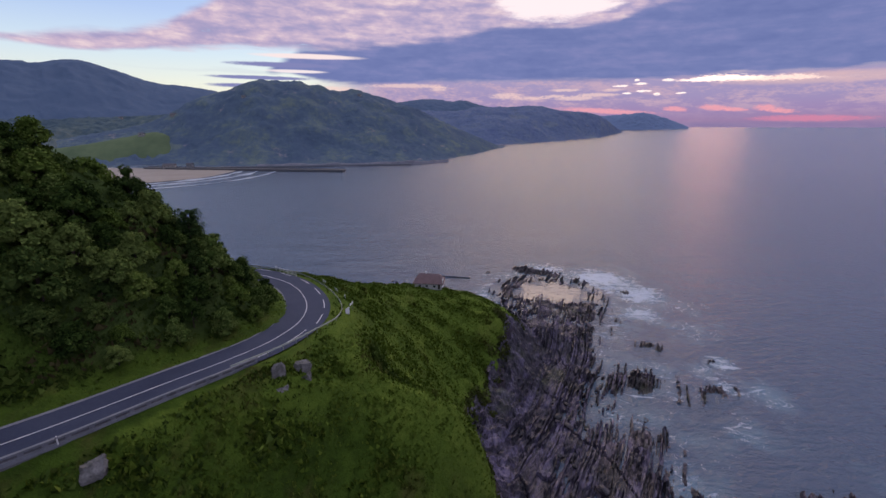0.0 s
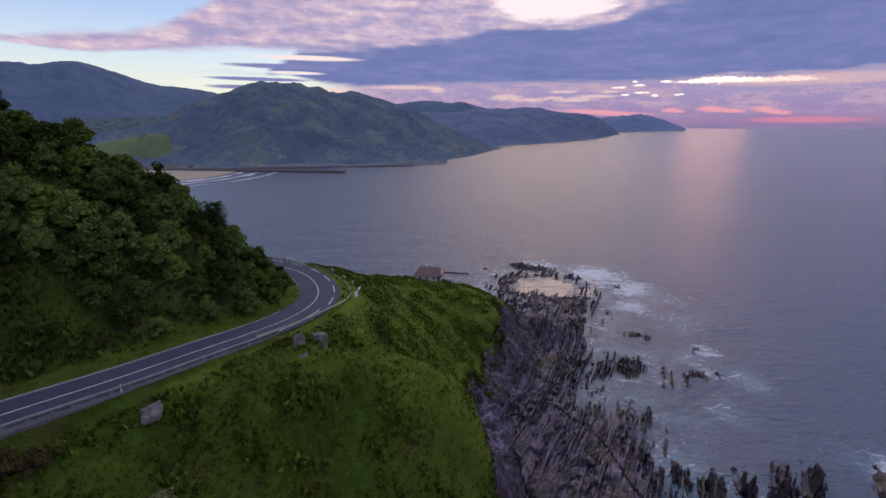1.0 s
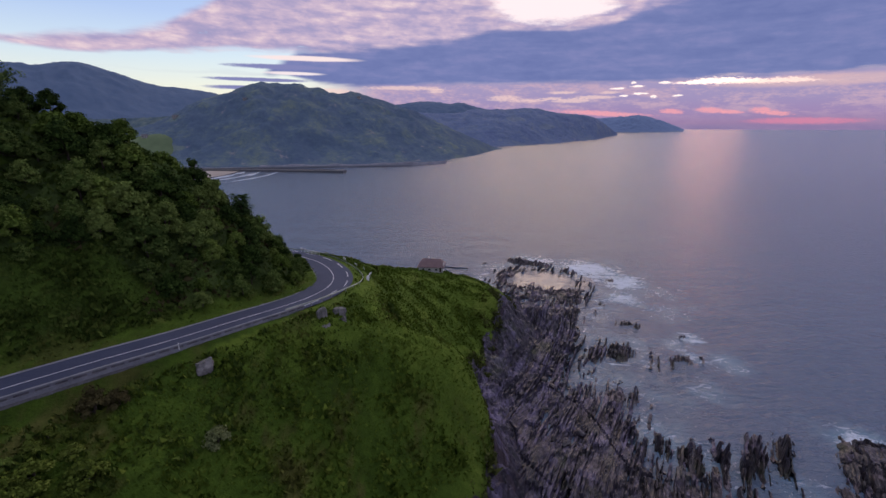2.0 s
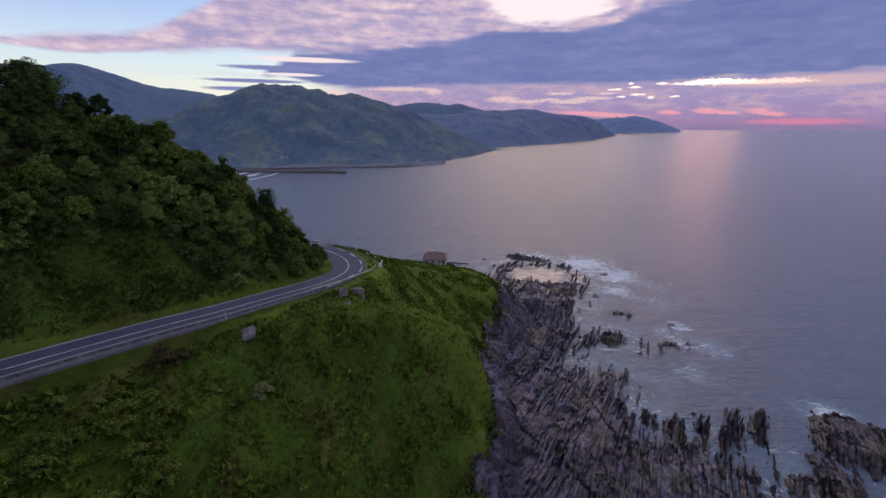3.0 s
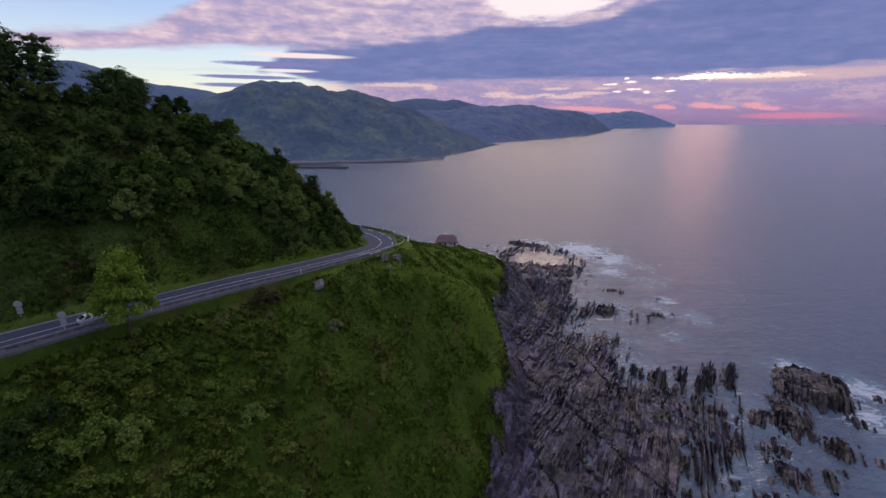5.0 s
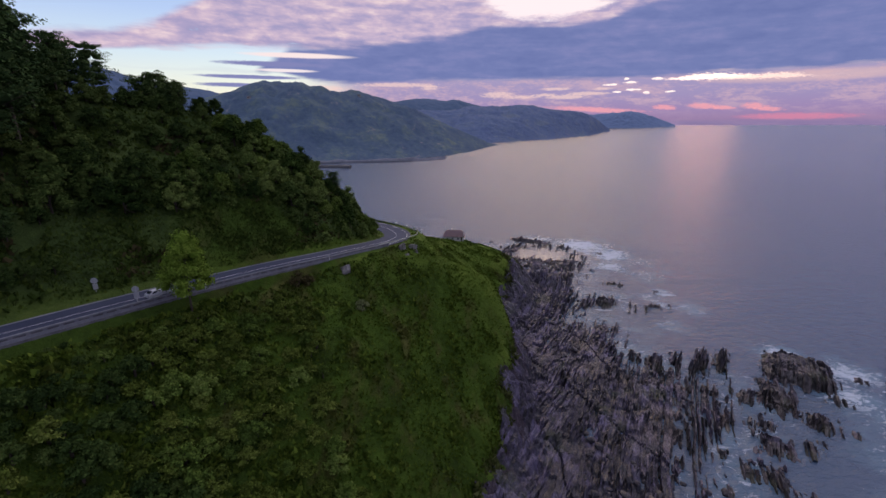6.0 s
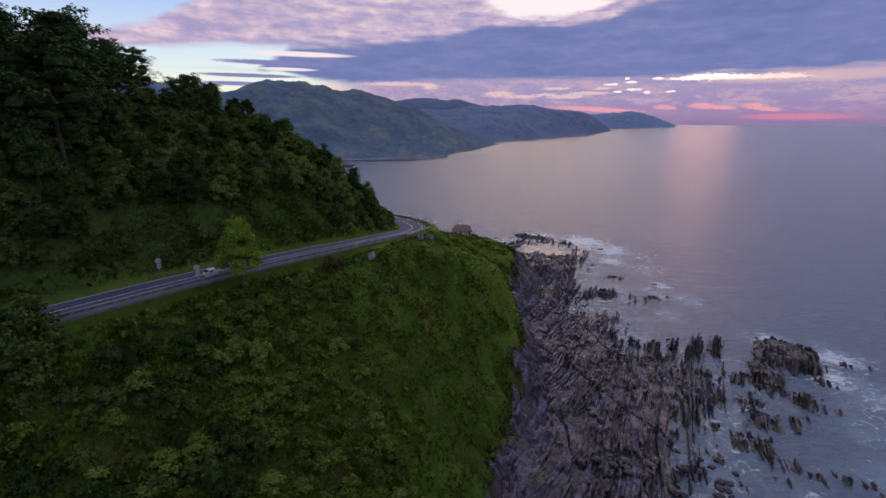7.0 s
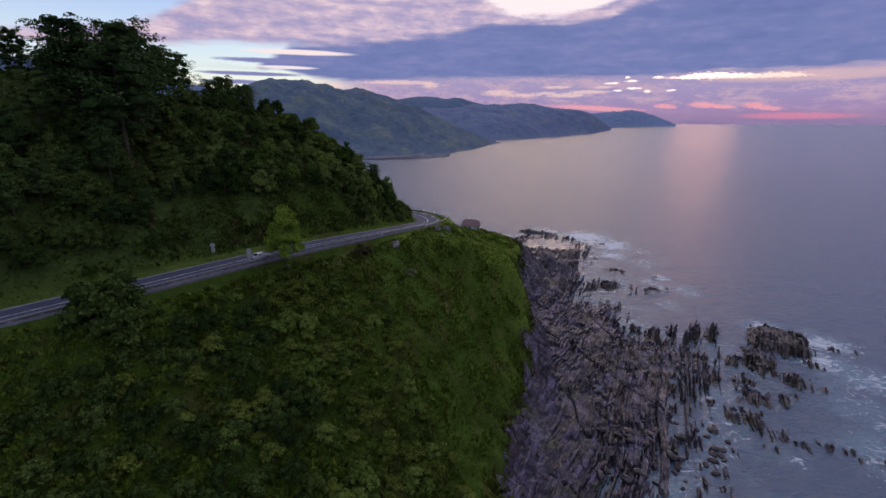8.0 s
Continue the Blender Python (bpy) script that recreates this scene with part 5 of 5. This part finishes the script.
breakwater.matrix_basis = pose(2.5, 257.8, 0, 0, 0, -11)
part("body", *box(18, 1.6, 2.0, (0, 0, -1.4), 0.2), mason, breakwater)
part("coping", *box(17.4, 1.1, 0.2, (0, 0, 0.6), 0.05), concrete, breakwater)

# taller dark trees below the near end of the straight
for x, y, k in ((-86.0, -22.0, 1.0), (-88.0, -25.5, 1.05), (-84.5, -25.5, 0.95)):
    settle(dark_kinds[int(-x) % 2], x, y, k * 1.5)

for x, y, k in ((-64.6, 7.4, 1.1), (-66.2, 6.2, 0.9), (-63.2, 9.6, 0.85)):
    settle(shrubs[0], x, y, k)

# single bushes that stand out on the slope
leaves_grey = leaf_material("grey_green_leaves", (0.07, 0.085, 0.035), (0.13, 0.15, 0.06), (0.22, 0.24, 0.11), 0.0)
for x, y, k, mt, words in ((-36.9, 31.4, 1.15, leaves_grey, "pale grey-green bush alone on the grassy slope"), (-51.5, 28.5, 1.2, dry_fern, "brown half-withered bush under the road wall"), (-49.6, 30.4, 0.95, dry_fern, "brown half-withered bush under the road wall")):
    bush = tagged(broadleaf("bush", int(300 + x), 3.0, 2.0, mt, 12, 80, 0.36, 0.2), words, "shrub")
    bush.matrix_basis = pose(x, y, float(ground_height(x, y)[0]) - 0.1)
    bush.scale = (k, k, k)

# the light-green tree standing just below the road
lone = tagged(broadleaf("roadside_tree", 91, 15.4, 5.3, leaves_light, 38, 230, 0.46, 0.26), "slender light-green broadleaf tree standing below the road edge", "tree")
lone.matrix_basis = pose(-66.6, 9.2, 58.6 - 0.8)

# house on the spur
tile = material("brown_roof_tiles", [(0.3, (0.13, 0.085, 0.085)), (0.7, (0.23, 0.155, 0.15))], 0.5, 3.0, 0.85, 0.4)
plaster = material("white_plaster", [(0.3, (0.55, 0.54, 0.52)), (0.7, (0.75, 0.74, 0.72))], 0.4, 3.0, 0.8, 0.2)
glass = bpy.data.materials.new("window_glass")
glass.use_nodes = True
glass.node_tree.nodes["Principled BSDF"].inputs["Base Color"].default_value = (0.03, 0.035, 0.045, 1)
glass.node_tree.nodes["Principled BSDF"].inputs["Roughness"].default_value = 0.08
house = tagged(new("house"), "low house with brown hipped tile roof on the spur", "house")
house.matrix_basis = pose(-9.8, 163.5, float(ground_height(-9.8, 163.5)[0]) + 0.4, 0, 0, -6) @ Matrix.Scale(0.94, 4)
part("wall", *box(11.5, 7.0, 3.4, (0, 0, -0.8)), plaster, house)
e, zr_, ze = 0.7, 5.6, 2.5
X2, Y2, rx_ = 11.5 / 2 + e, 7.0 / 2 + e, 4.3
roof_v = [(-X2, -Y2, ze), (X2, -Y2, ze), (X2, Y2, ze), (-X2, Y2, ze), (-rx_, 0, zr_), (rx_, 0, zr_), (-X2, -Y2, ze - 0.2), (X2, -Y2, ze - 0.2), (X2, Y2, ze - 0.2), (-X2, Y2, ze - 0.2)]
roof_f = [(0, 1, 5, 4), (1, 2, 5), (2, 3, 4, 5), (3, 0, 4), (0, 6, 7, 1), (1, 7, 8, 2), (2, 8, 9, 3), (3, 9, 6, 0), (6, 9, 8, 7)]
part("roof", roof_v, roof_f, tile, house)
part("gable", *box(0.25, 3.2, 2.6, (X2 - 0.5, -2.0, 1.6), 0.02), plaster, house, "white rendered gable end")
part("chimney", *box(0.7, 0.7, 1.6, (-1.5, 0.6, 4.6), 0.03), plaster, house)
for wx in (-3.6, -0.6, 2.6):
    w = part("window", *box(1.2, 0.08, 1.1, (wx, -3.54, 0.7)), white_paint, house)
    part("pane", *box(1.0, 0.05, 0.9, (wx, -3.59, 0.8)), glass, w)
part("door", *box(1.0, 0.08, 2.05, (4.6, -3.54, 0.1)), bark, house)


# ---- rocks standing in the sea ----
def bed_slab(rs, length, thick, height):
    """One upright rock bed: long, thin, broken along its crest."""
    n = max(4, int(length / 0.7))
    v, f = [], []
    crest = height * (0.72 + 0.4 * rs.uniform(-1, 1, n + 1)) * np.clip(np.minimum(np.arange(n + 1), np.arange(n + 1)[::-1]) / 1.3 + 0.25, 0, 1)
    for j in range(n + 1):
        y = (j / n - 0.5) * length
        w = thick * rs.uniform(0.8, 1.15)
        s = 0.12 * crest[j] + rs.uniform(-0.08, 0.08)
        v += [(-w * 0.6, y, -1.6), (w * 0.6, y, -1.6), (w * 0.45 + s, y + rs.uniform(-0.2, 0.2), crest[j] * 0.85), (-w * 0.35 + s, y + rs.uniform(-0.2, 0.2), crest[j])]
    for j in range(n):
        for k in range(4):
            k2 = (k + 1) % 4
            f.append((4 * j + k, 4 * j + k2, 4 * j + 4 + k2, 4 * j + 4 + k))
    f += [(3, 2, 1, 0), tuple(range(4 * n, 4 * n + 4))]
    return v, f


def outcrop(x, y, length, width, height, seed, fill=0.4):
    """A bedded rock mass with thin harder beds standing out of it."""
    rs = np.random.default_rng(seed)
    big = width * length > 60
    root = tagged(new("rock_outcrop"), "dark brown jagged outcrop of upright rock beds in the sea" if big else "small dark rock awash beside the shore platform", "rock", "outcrops in the sea")
    root.matrix_basis = pose(x, y, 0, 0, 0, -math.degrees(STRIKE) - (5 if x > 80 and y < 100 else 0))
    u0, v0 = x * UC - y * US, x * US + y * UC
    a, b = np.arange(-width / 2 - 1.5, width / 2 + 1.5, 0.24), np.arange(-length / 2 - 1.5, length / 2 + 1.5, 0.5)
    A, B = np.meshgrid(a, b)
    A, B = A.ravel(), B.ravel()
    r = np.maximum(np.abs(A) / (width / 2), np.abs(B) / (length / 2)) * 0.6 + np.hypot(A / (width / 2), B / (length / 2)) * 0.4
    inside = (1 - r) * min(width, length) * 0.9
    z, tone = bed_surface(A + u0, B + v0, inside, height + 1.6, 2.4)
    na = len(a)
    i = np.arange(len(A)).reshape(len(b), na)
    f = np.column_stack([i[:-1, :-1].ravel(), i[:-1, 1:].ravel(), i[1:, 1:].ravel(), i[1:, :-1].ravel()])
    f = f[(z[f] > -1.2).any(1)]
    if len(f) > 3:
        used = np.unique(f)
        back = np.zeros(len(A), int)
        back[used] = np.arange(len(used))
        core = raw_mesh("core", np.column_stack([A, B, z])[used], back[f], flysch, (("tone", tone[used]),), smooth=False)
        core.parent = root
    u = -width / 2 * 0.8
    while u < width / 2 * 0.8:
        t = rs.uniform(0.35, 0.9)
        if rs.uniform() < fill:
            span = length * math.sqrt(max(0.15, 1 - (2 * u / width) ** 2)) * rs.uniform(0.3, 0.7)
            v, f = bed_slab(rs, max(1.6, span), t, height * rs.uniform(0.6, 1.0))
            dy = rs.uniform(-0.2, 0.2) * length
            part("slab", [(a + u, b + dy, c) for a, b, c in v], f, flysch, root)
        u += t * 1.1
    return root


ISLANDS = ((101, 61, 28, 13, 3.9), (121, 76, 29, 24, 4.1), (121, 57, 6, 10, 1.9), (104, 47, 14, 10, 3.0), (111, 41, 12, 7, 2.5), (83, 36, 12, 14, 2.7), (87, 46, 10, 9, 2.6), (88, 67, 12, 5, 3.0), (91, 60, 13, 8, 3.0), (75, 48, 22, 7, 3.1))
SMALLER = ((68, 27, 11, 7, 2.6), (72, 25, 12, 5, 2.6), (74, 22, 13, 4, 2.4), (59, 21, 10, 4, 2.4), (65, 34, 7, 4, 1.9), (91, 36, 9, 8, 1.8), (97, 38, 6, 5, 1.6), (139, 70, 8, 8, 1.5), (146, 67, 7, 5, 1.5), (87, 12, 6, 5, 1.9), (92, 10, 7, 5, 1.9), (97, 7, 7, 7, 1.8), (104, 8, 5, 4, 1.6), (76, 17, 5, 5, 1.6), (80, 13, 4, 4, 1.6), (70, 14, 5, 4, 1.6), (58, 10, 4, 4, 1.5), (50, 2, 6, 5, 1.7), (46, -3, 6, 7, 1.8), (40, -9, 6, 5, 1.6))
SPIRES = ((97, 85, 17, 4, 6.8), (93, 80, 14, 3, 5.4), (87, 82, 20, 4, 7.0), (81, 78, 16, 3, 5.4), (76, 80, 20, 3, 6.2), (69, 83, 16, 5, 4.8), (62, 87, 14, 4, 4.2), (64, 112, 12, 4, 3.0))
NORTH = ((83, 139, 17, 5, 3.2), (89, 137, 14, 3, 2.6), (95, 139, 9, 7, 2.2), (70, 143, 14, 12, 2.8), (86, 172, 9, 10, 2.4), (80, 172, 4, 3, 1.2), (105, 158, 7, 6, 1.2), (103, 139, 6, 2.5, 1.6), (80, 196, 6, 6, 1.4), (98, 234, 8, 10, 1.3), (56, 268, 12, 46, 2.4), (24, 266, 5, 7, 1.3), (-36, 248, 5, 8, 1.5), (-29, 246, 5, 7, 1.6), (-23, 243, 4, 6, 1.3))
for j, (x, y, ln, wd, ht) in enumerate(ISLANDS + SMALLER + SPIRES + NORTH):
    outcrop(x, y, ln, wd, ht * 0.92, 200 + j, 0.75 if ht > 3.9 else 0.18)

# ledges of harder rock standing proud of the platform
rs = np.random.default_rng(77)
shapes = []
for j in range(4):
    bm = bmesh.new()
    bmesh.ops.create_icosphere(bm, subdivisions=2, radius=1.0)
    for q in bm.verts:
        q.co = q.co * (1 + 0.35 * noise.noise(q.co * 1.3 + Vector((j * 7.0, 0, 0)))) * 0.8
        q.co.z *= 0.7
    me = bpy.data.meshes.new("boulder")
    bm.to_mesh(me)
    bm.free()
    me.materials.append(flysch)
    shapes.append(me)
count = 0
while count < 110:
    x, y = (rs.uniform(8, 66), rs.uniform(-12, 22)) if count < 60 else (rs.uniform(4, 40), rs.uniform(20, 150))
    s_ = float(inside_distance(SHORE, np.array([x]), np.array([y]))[0])
    g_ = float(ground_height(x, y)[0])
    if s_ < -9 or g_ > 4 or (count >= 60 and s_ < 3):
        continue
    ob = tagged(new("shore_boulder", shapes[count % 4]), "dark rounded boulder lying on the wet shore", "boulder", "boulders on the shore")
    k = rs.uniform(0.5, 1.6)
    ob.matrix_basis = pose(x, y, 0.1 if s_ < 2 else 1.3, 0, 0, rs.uniform(0, 360)) @ Matrix.Diagonal((k, k * 1.5, k * 1.1, 1))
    count += 1
count = 0
while count < 280:
    x, y = rs.uniform(5, 86), rs.uniform(0, 258)
    s = float(inside_distance(SHORE, np.array([x]), np.array([y]))[0])
    if s < 0.5 or float(ground_height(x, y)[0]) > 1.0 or math.hypot((x - 56) / 19, (y - 228) / 24) < 1.0:
        continue
    v, f = bed_slab(rs, rs.uniform(2, 9), rs.uniform(0.25, 0.7), rs.uniform(0.5, 1.3) + (1.0 if s < 7 else 0.1))
    ob = raw_mesh("ledge", v, f, flysch, smooth=False)
    ob.parent = shore
    ob.matrix_basis = pose(x, y, 1.1 if s > 7 else 0.5, 0, 0, -math.degrees(STRIKE) + rs.uniform(-4, 4))
    count += 1


# ---- across the bay ----
beach = spline([(-900, 640, 0.6), (-640, 660, 0.6), (-520, 690, 0.6), (-455, 760, 0.6), (-440, 840, 0.6), (-450, 930, 0.6)], 12.0)
bt2 = np.gradient(beach[:, :2], axis=0)
bt2 /= np.linalg.norm(bt2, axis=1)[:, None]
bn2 = np.stack([bt2[:, 1], -bt2[:, 0]], 1)
m_ = len(beach)
ii = np.arange(m_ - 1)
beach_v = np.vstack([beach, np.column_stack([np.full(m_, -1500.0), beach[:, 1] + 40, np.full(m_, 2.5)])])
tagged(raw_mesh("beach", beach_v, np.column_stack([ii, m_ + ii, m_ + ii + 1, ii + 1]), sand), "wet sandy beach at the river mouth", "beach", kind="structure")
foam_white = material("surf_foam", [(0.38, (0.12, 0.16, 0.22)), (0.6, (0.5, 0.53, 0.57))], 0.03, 0.15, 0.8, 0.2)
rs = np.random.default_rng(8)
for o, w0 in ((14, 16.0), (46, 13.0), (84, 8.0)):
    line = beach[6:-2]
    nn = bn2[6:-2]
    wv = w0 * np.clip(np.array([0.55 + 0.8 * noise.noise((k / 3.0, o, 0)) for k in range(len(line))]), 0.05, 1.5) * np.clip(np.minimum(np.arange(len(line)), np.arange(len(line))[::-1]) / 6.0, 0.02, 1)
    mid_ = line[:, :2] + nn * o
    m_ = len(line)
    vv = np.vstack([np.column_stack([mid_ - nn * wv[:, None], np.full(m_, 0.25)]), np.column_stack([mid_ + nn * wv[:, None], np.full(m_, 0.25)])])
    ii = np.arange(m_ - 1)
    tagged(raw_mesh("surf_line", vv, np.column_stack([ii, m_ + ii, m_ + ii + 1, ii + 1]), foam_white), "broken line of white surf off the beach", "surf", kind="stuff")
jetty = tagged(new("jetty"), "long low dark stone jetty at the river mouth", "jetty")
jetty.matrix_basis = pose(-440, 905, 0, 0, 0, -6)
part("deck", *box(430, 14, 5.2, (0, 0, -1.0), 0.4), mason, jetty)
part("parapet", *box(430, 1.2, 1.3, (0, 6.0, 4.2), 0.1), mason, jetty)
part("head", *box(20, 20, 5.8, (215, 0, -1.0), 0.8), mason, jetty)
quay = tagged(new("sea_wall"), "pale sea wall along the foot of the wooded headland", "wall")
quay.matrix_basis = pose(-300, 985, 0, 0, 0, 12)
part("body", *box(420, 5, 5.0, (0, 0, -1.0), 0.3), concrete, quay)


old_plaster = material("old_plaster", [(0.3, (0.22, 0.21, 0.21)), (0.7, (0.36, 0.35, 0.34))], 0.2, 2.0, 0.9, 0.2)


old_tile = material("faded_roof_tiles", [(0.3, (0.09, 0.09, 0.10)), (0.7, (0.15, 0.14, 0.15))], 0.3, 2.0, 0.9, 0.2)


def cottage(x, y, z, w, d, h, turn, roof_mat=old_tile):
    root = tagged(new("far_house"), "small white far-off house with brown pitched roof", "house", "far houses")
    root.matrix_basis = pose(x, y, z, 0, 0, turn)
    part("wall", *box(w, d, h + 3, (0, 0, -3)), old_plaster, root)
    rv = [(-w / 2 - 0.5, -d / 2 - 0.6, h), (w / 2 + 0.5, -d / 2 - 0.6, h), (w / 2 + 0.5, d / 2 + 0.6, h), (-w / 2 - 0.5, d / 2 + 0.6, h), (-w / 2 - 0.5, 0, h + d * 0.35), (w / 2 + 0.5, 0, h + d * 0.35)]
    part("roof", rv, [(0, 1, 5, 4), (2, 3, 4, 5), (0, 4, 3), (1, 2, 5), (3, 2, 1, 0)], roof_mat, root)
    for k in (-0.3, 0.0, 0.3):
        part("window", *box(1.4, 0.12, 1.5, (k * w, -d / 2 - 0.02, h * 0.4)), glass, root)
    return root


bpy.context.view_layer.update()
deps = bpy.context.evaluated_depsgraph_get()
for a, e, w, d, h, turn in ((-33.0, -4.62, 24, 10, 5, 10), (-31.0, -4.6, 13, 9, 5, 0), (-35.0, -1.2, 13, 9, 5, 5), (-31.8, 0.85, 16, 9, 5, 0), (-24.6, 2.9, 10, 8, 4, 20), (-36.5, 0.5, 12, 9, 5, 15), (-11.4, 3.3, 10, 8, 4, 0)):
    way = Vector((math.sin(radians(a)), math.cos(radians(a)), math.tan(radians(e)))).normalized()
    got, place, _, _, _, _ = scene.ray_cast(deps, Vector((0, 400, 93)) + Vector((math.sin(radians(a)) * 400 / math.cos(radians(a)), 0, 400 * math.tan(radians(e)) / math.cos(radians(a)))), way)
    if got:
        cottage(place.x, place.y, place.z, w, d, h, turn)

# car on the road
car_paint = material("silver_white_car_paint", [(0.3, (0.55, 0.56, 0.58)), (0.7, (0.66, 0.67, 0.69))], 0.5, 4.0, 0.3, 0.0, spec=0.5)
rubber = material("black_rubber", [(0.3, (0.015, 0.015, 0.016)), (0.7, (0.03, 0.03, 0.03))], 2.0, 12.0, 0.8, 0.2)


def small_car(k, side, seed=0):
    root = tagged(new("car"), "small silver-white hatchback car on the asphalt coast road", "car")
    t = ROAD_T[k]
    root.matrix_basis = pose(ROAD[k, 0] + side * ROAD_N[k, 0], ROAD[k, 1] + side * ROAD_N[k, 1], ROAD[k, 2], 0, 0, math.degrees(math.atan2(t[1], t[0])))
    prof = [(-2.05, 0.3), (2.05, 0.3), (2.1, 0.62), (1.2, 0.9), (0.5, 1.42), (-1.1, 1.46), (-1.9, 0.98), (-2.1, 0.7)]
    v = [(x, -0.85 if z < 1.2 else -0.68, z) for x, z in prof] + [(x, 0.85 if z < 1.2 else 0.68, z) for x, z in prof]
    m = len(prof)
    f = [tuple(range(m)), tuple(range(2 * m - 1, m - 1, -1))] + [(j, m + j, m + (j + 1) % m, (j + 1) % m) for j in range(m)]
    part("body", v, f, car_paint, root)
    part("windscreen", [(1.13, -0.7, 0.96), (1.13, 0.7, 0.96), (0.57, 0.62, 1.40), (0.57, -0.62, 1.40)], [(0, 1, 2, 3)], glass, root).location = (0.02, 0, 0.012)
    part("rear_window", [(-1.83, -0.68, 1.03), (-1.83, 0.68, 1.03), (-1.18, 0.6, 1.44), (-1.18, -0.6, 1.44)], [(3, 2, 1, 0)], glass, root).location = (-0.02, 0, 0.012)
    for sy in (-1, 1):
        part("side_window", [(-1.35, sy * 0.80, 1.0), (0.85, sy * 0.80, 1.0), (0.42, sy * 0.715, 1.36), (-1.05, sy * 0.715, 1.38)], [(0, 1, 2, 3)], glass, root)
    for sx in (-1.3, 1.35):
        for sy in (-0.78, 0.78):
            w = part("wheel", *tube([(sx, sy - 0.1, 0.32), (sx, sy + 0.1, 0.32)], [0.32, 0.32], 14), rubber, root)
            part("rim", *tube([(sx, sy - 0.11, 0.32), (sx, sy + 0.11, 0.32)], [0.18, 0.18], 10), grey_metal, w)
    for sy in (-0.6, 0.6):
        part("tail_lamp", *box(0.06, 0.26, 0.14, (-2.06, sy, 0.72), 0.01), tile, root)
    return root


small_car(road_index(-74.2, 10.6), 1.6)
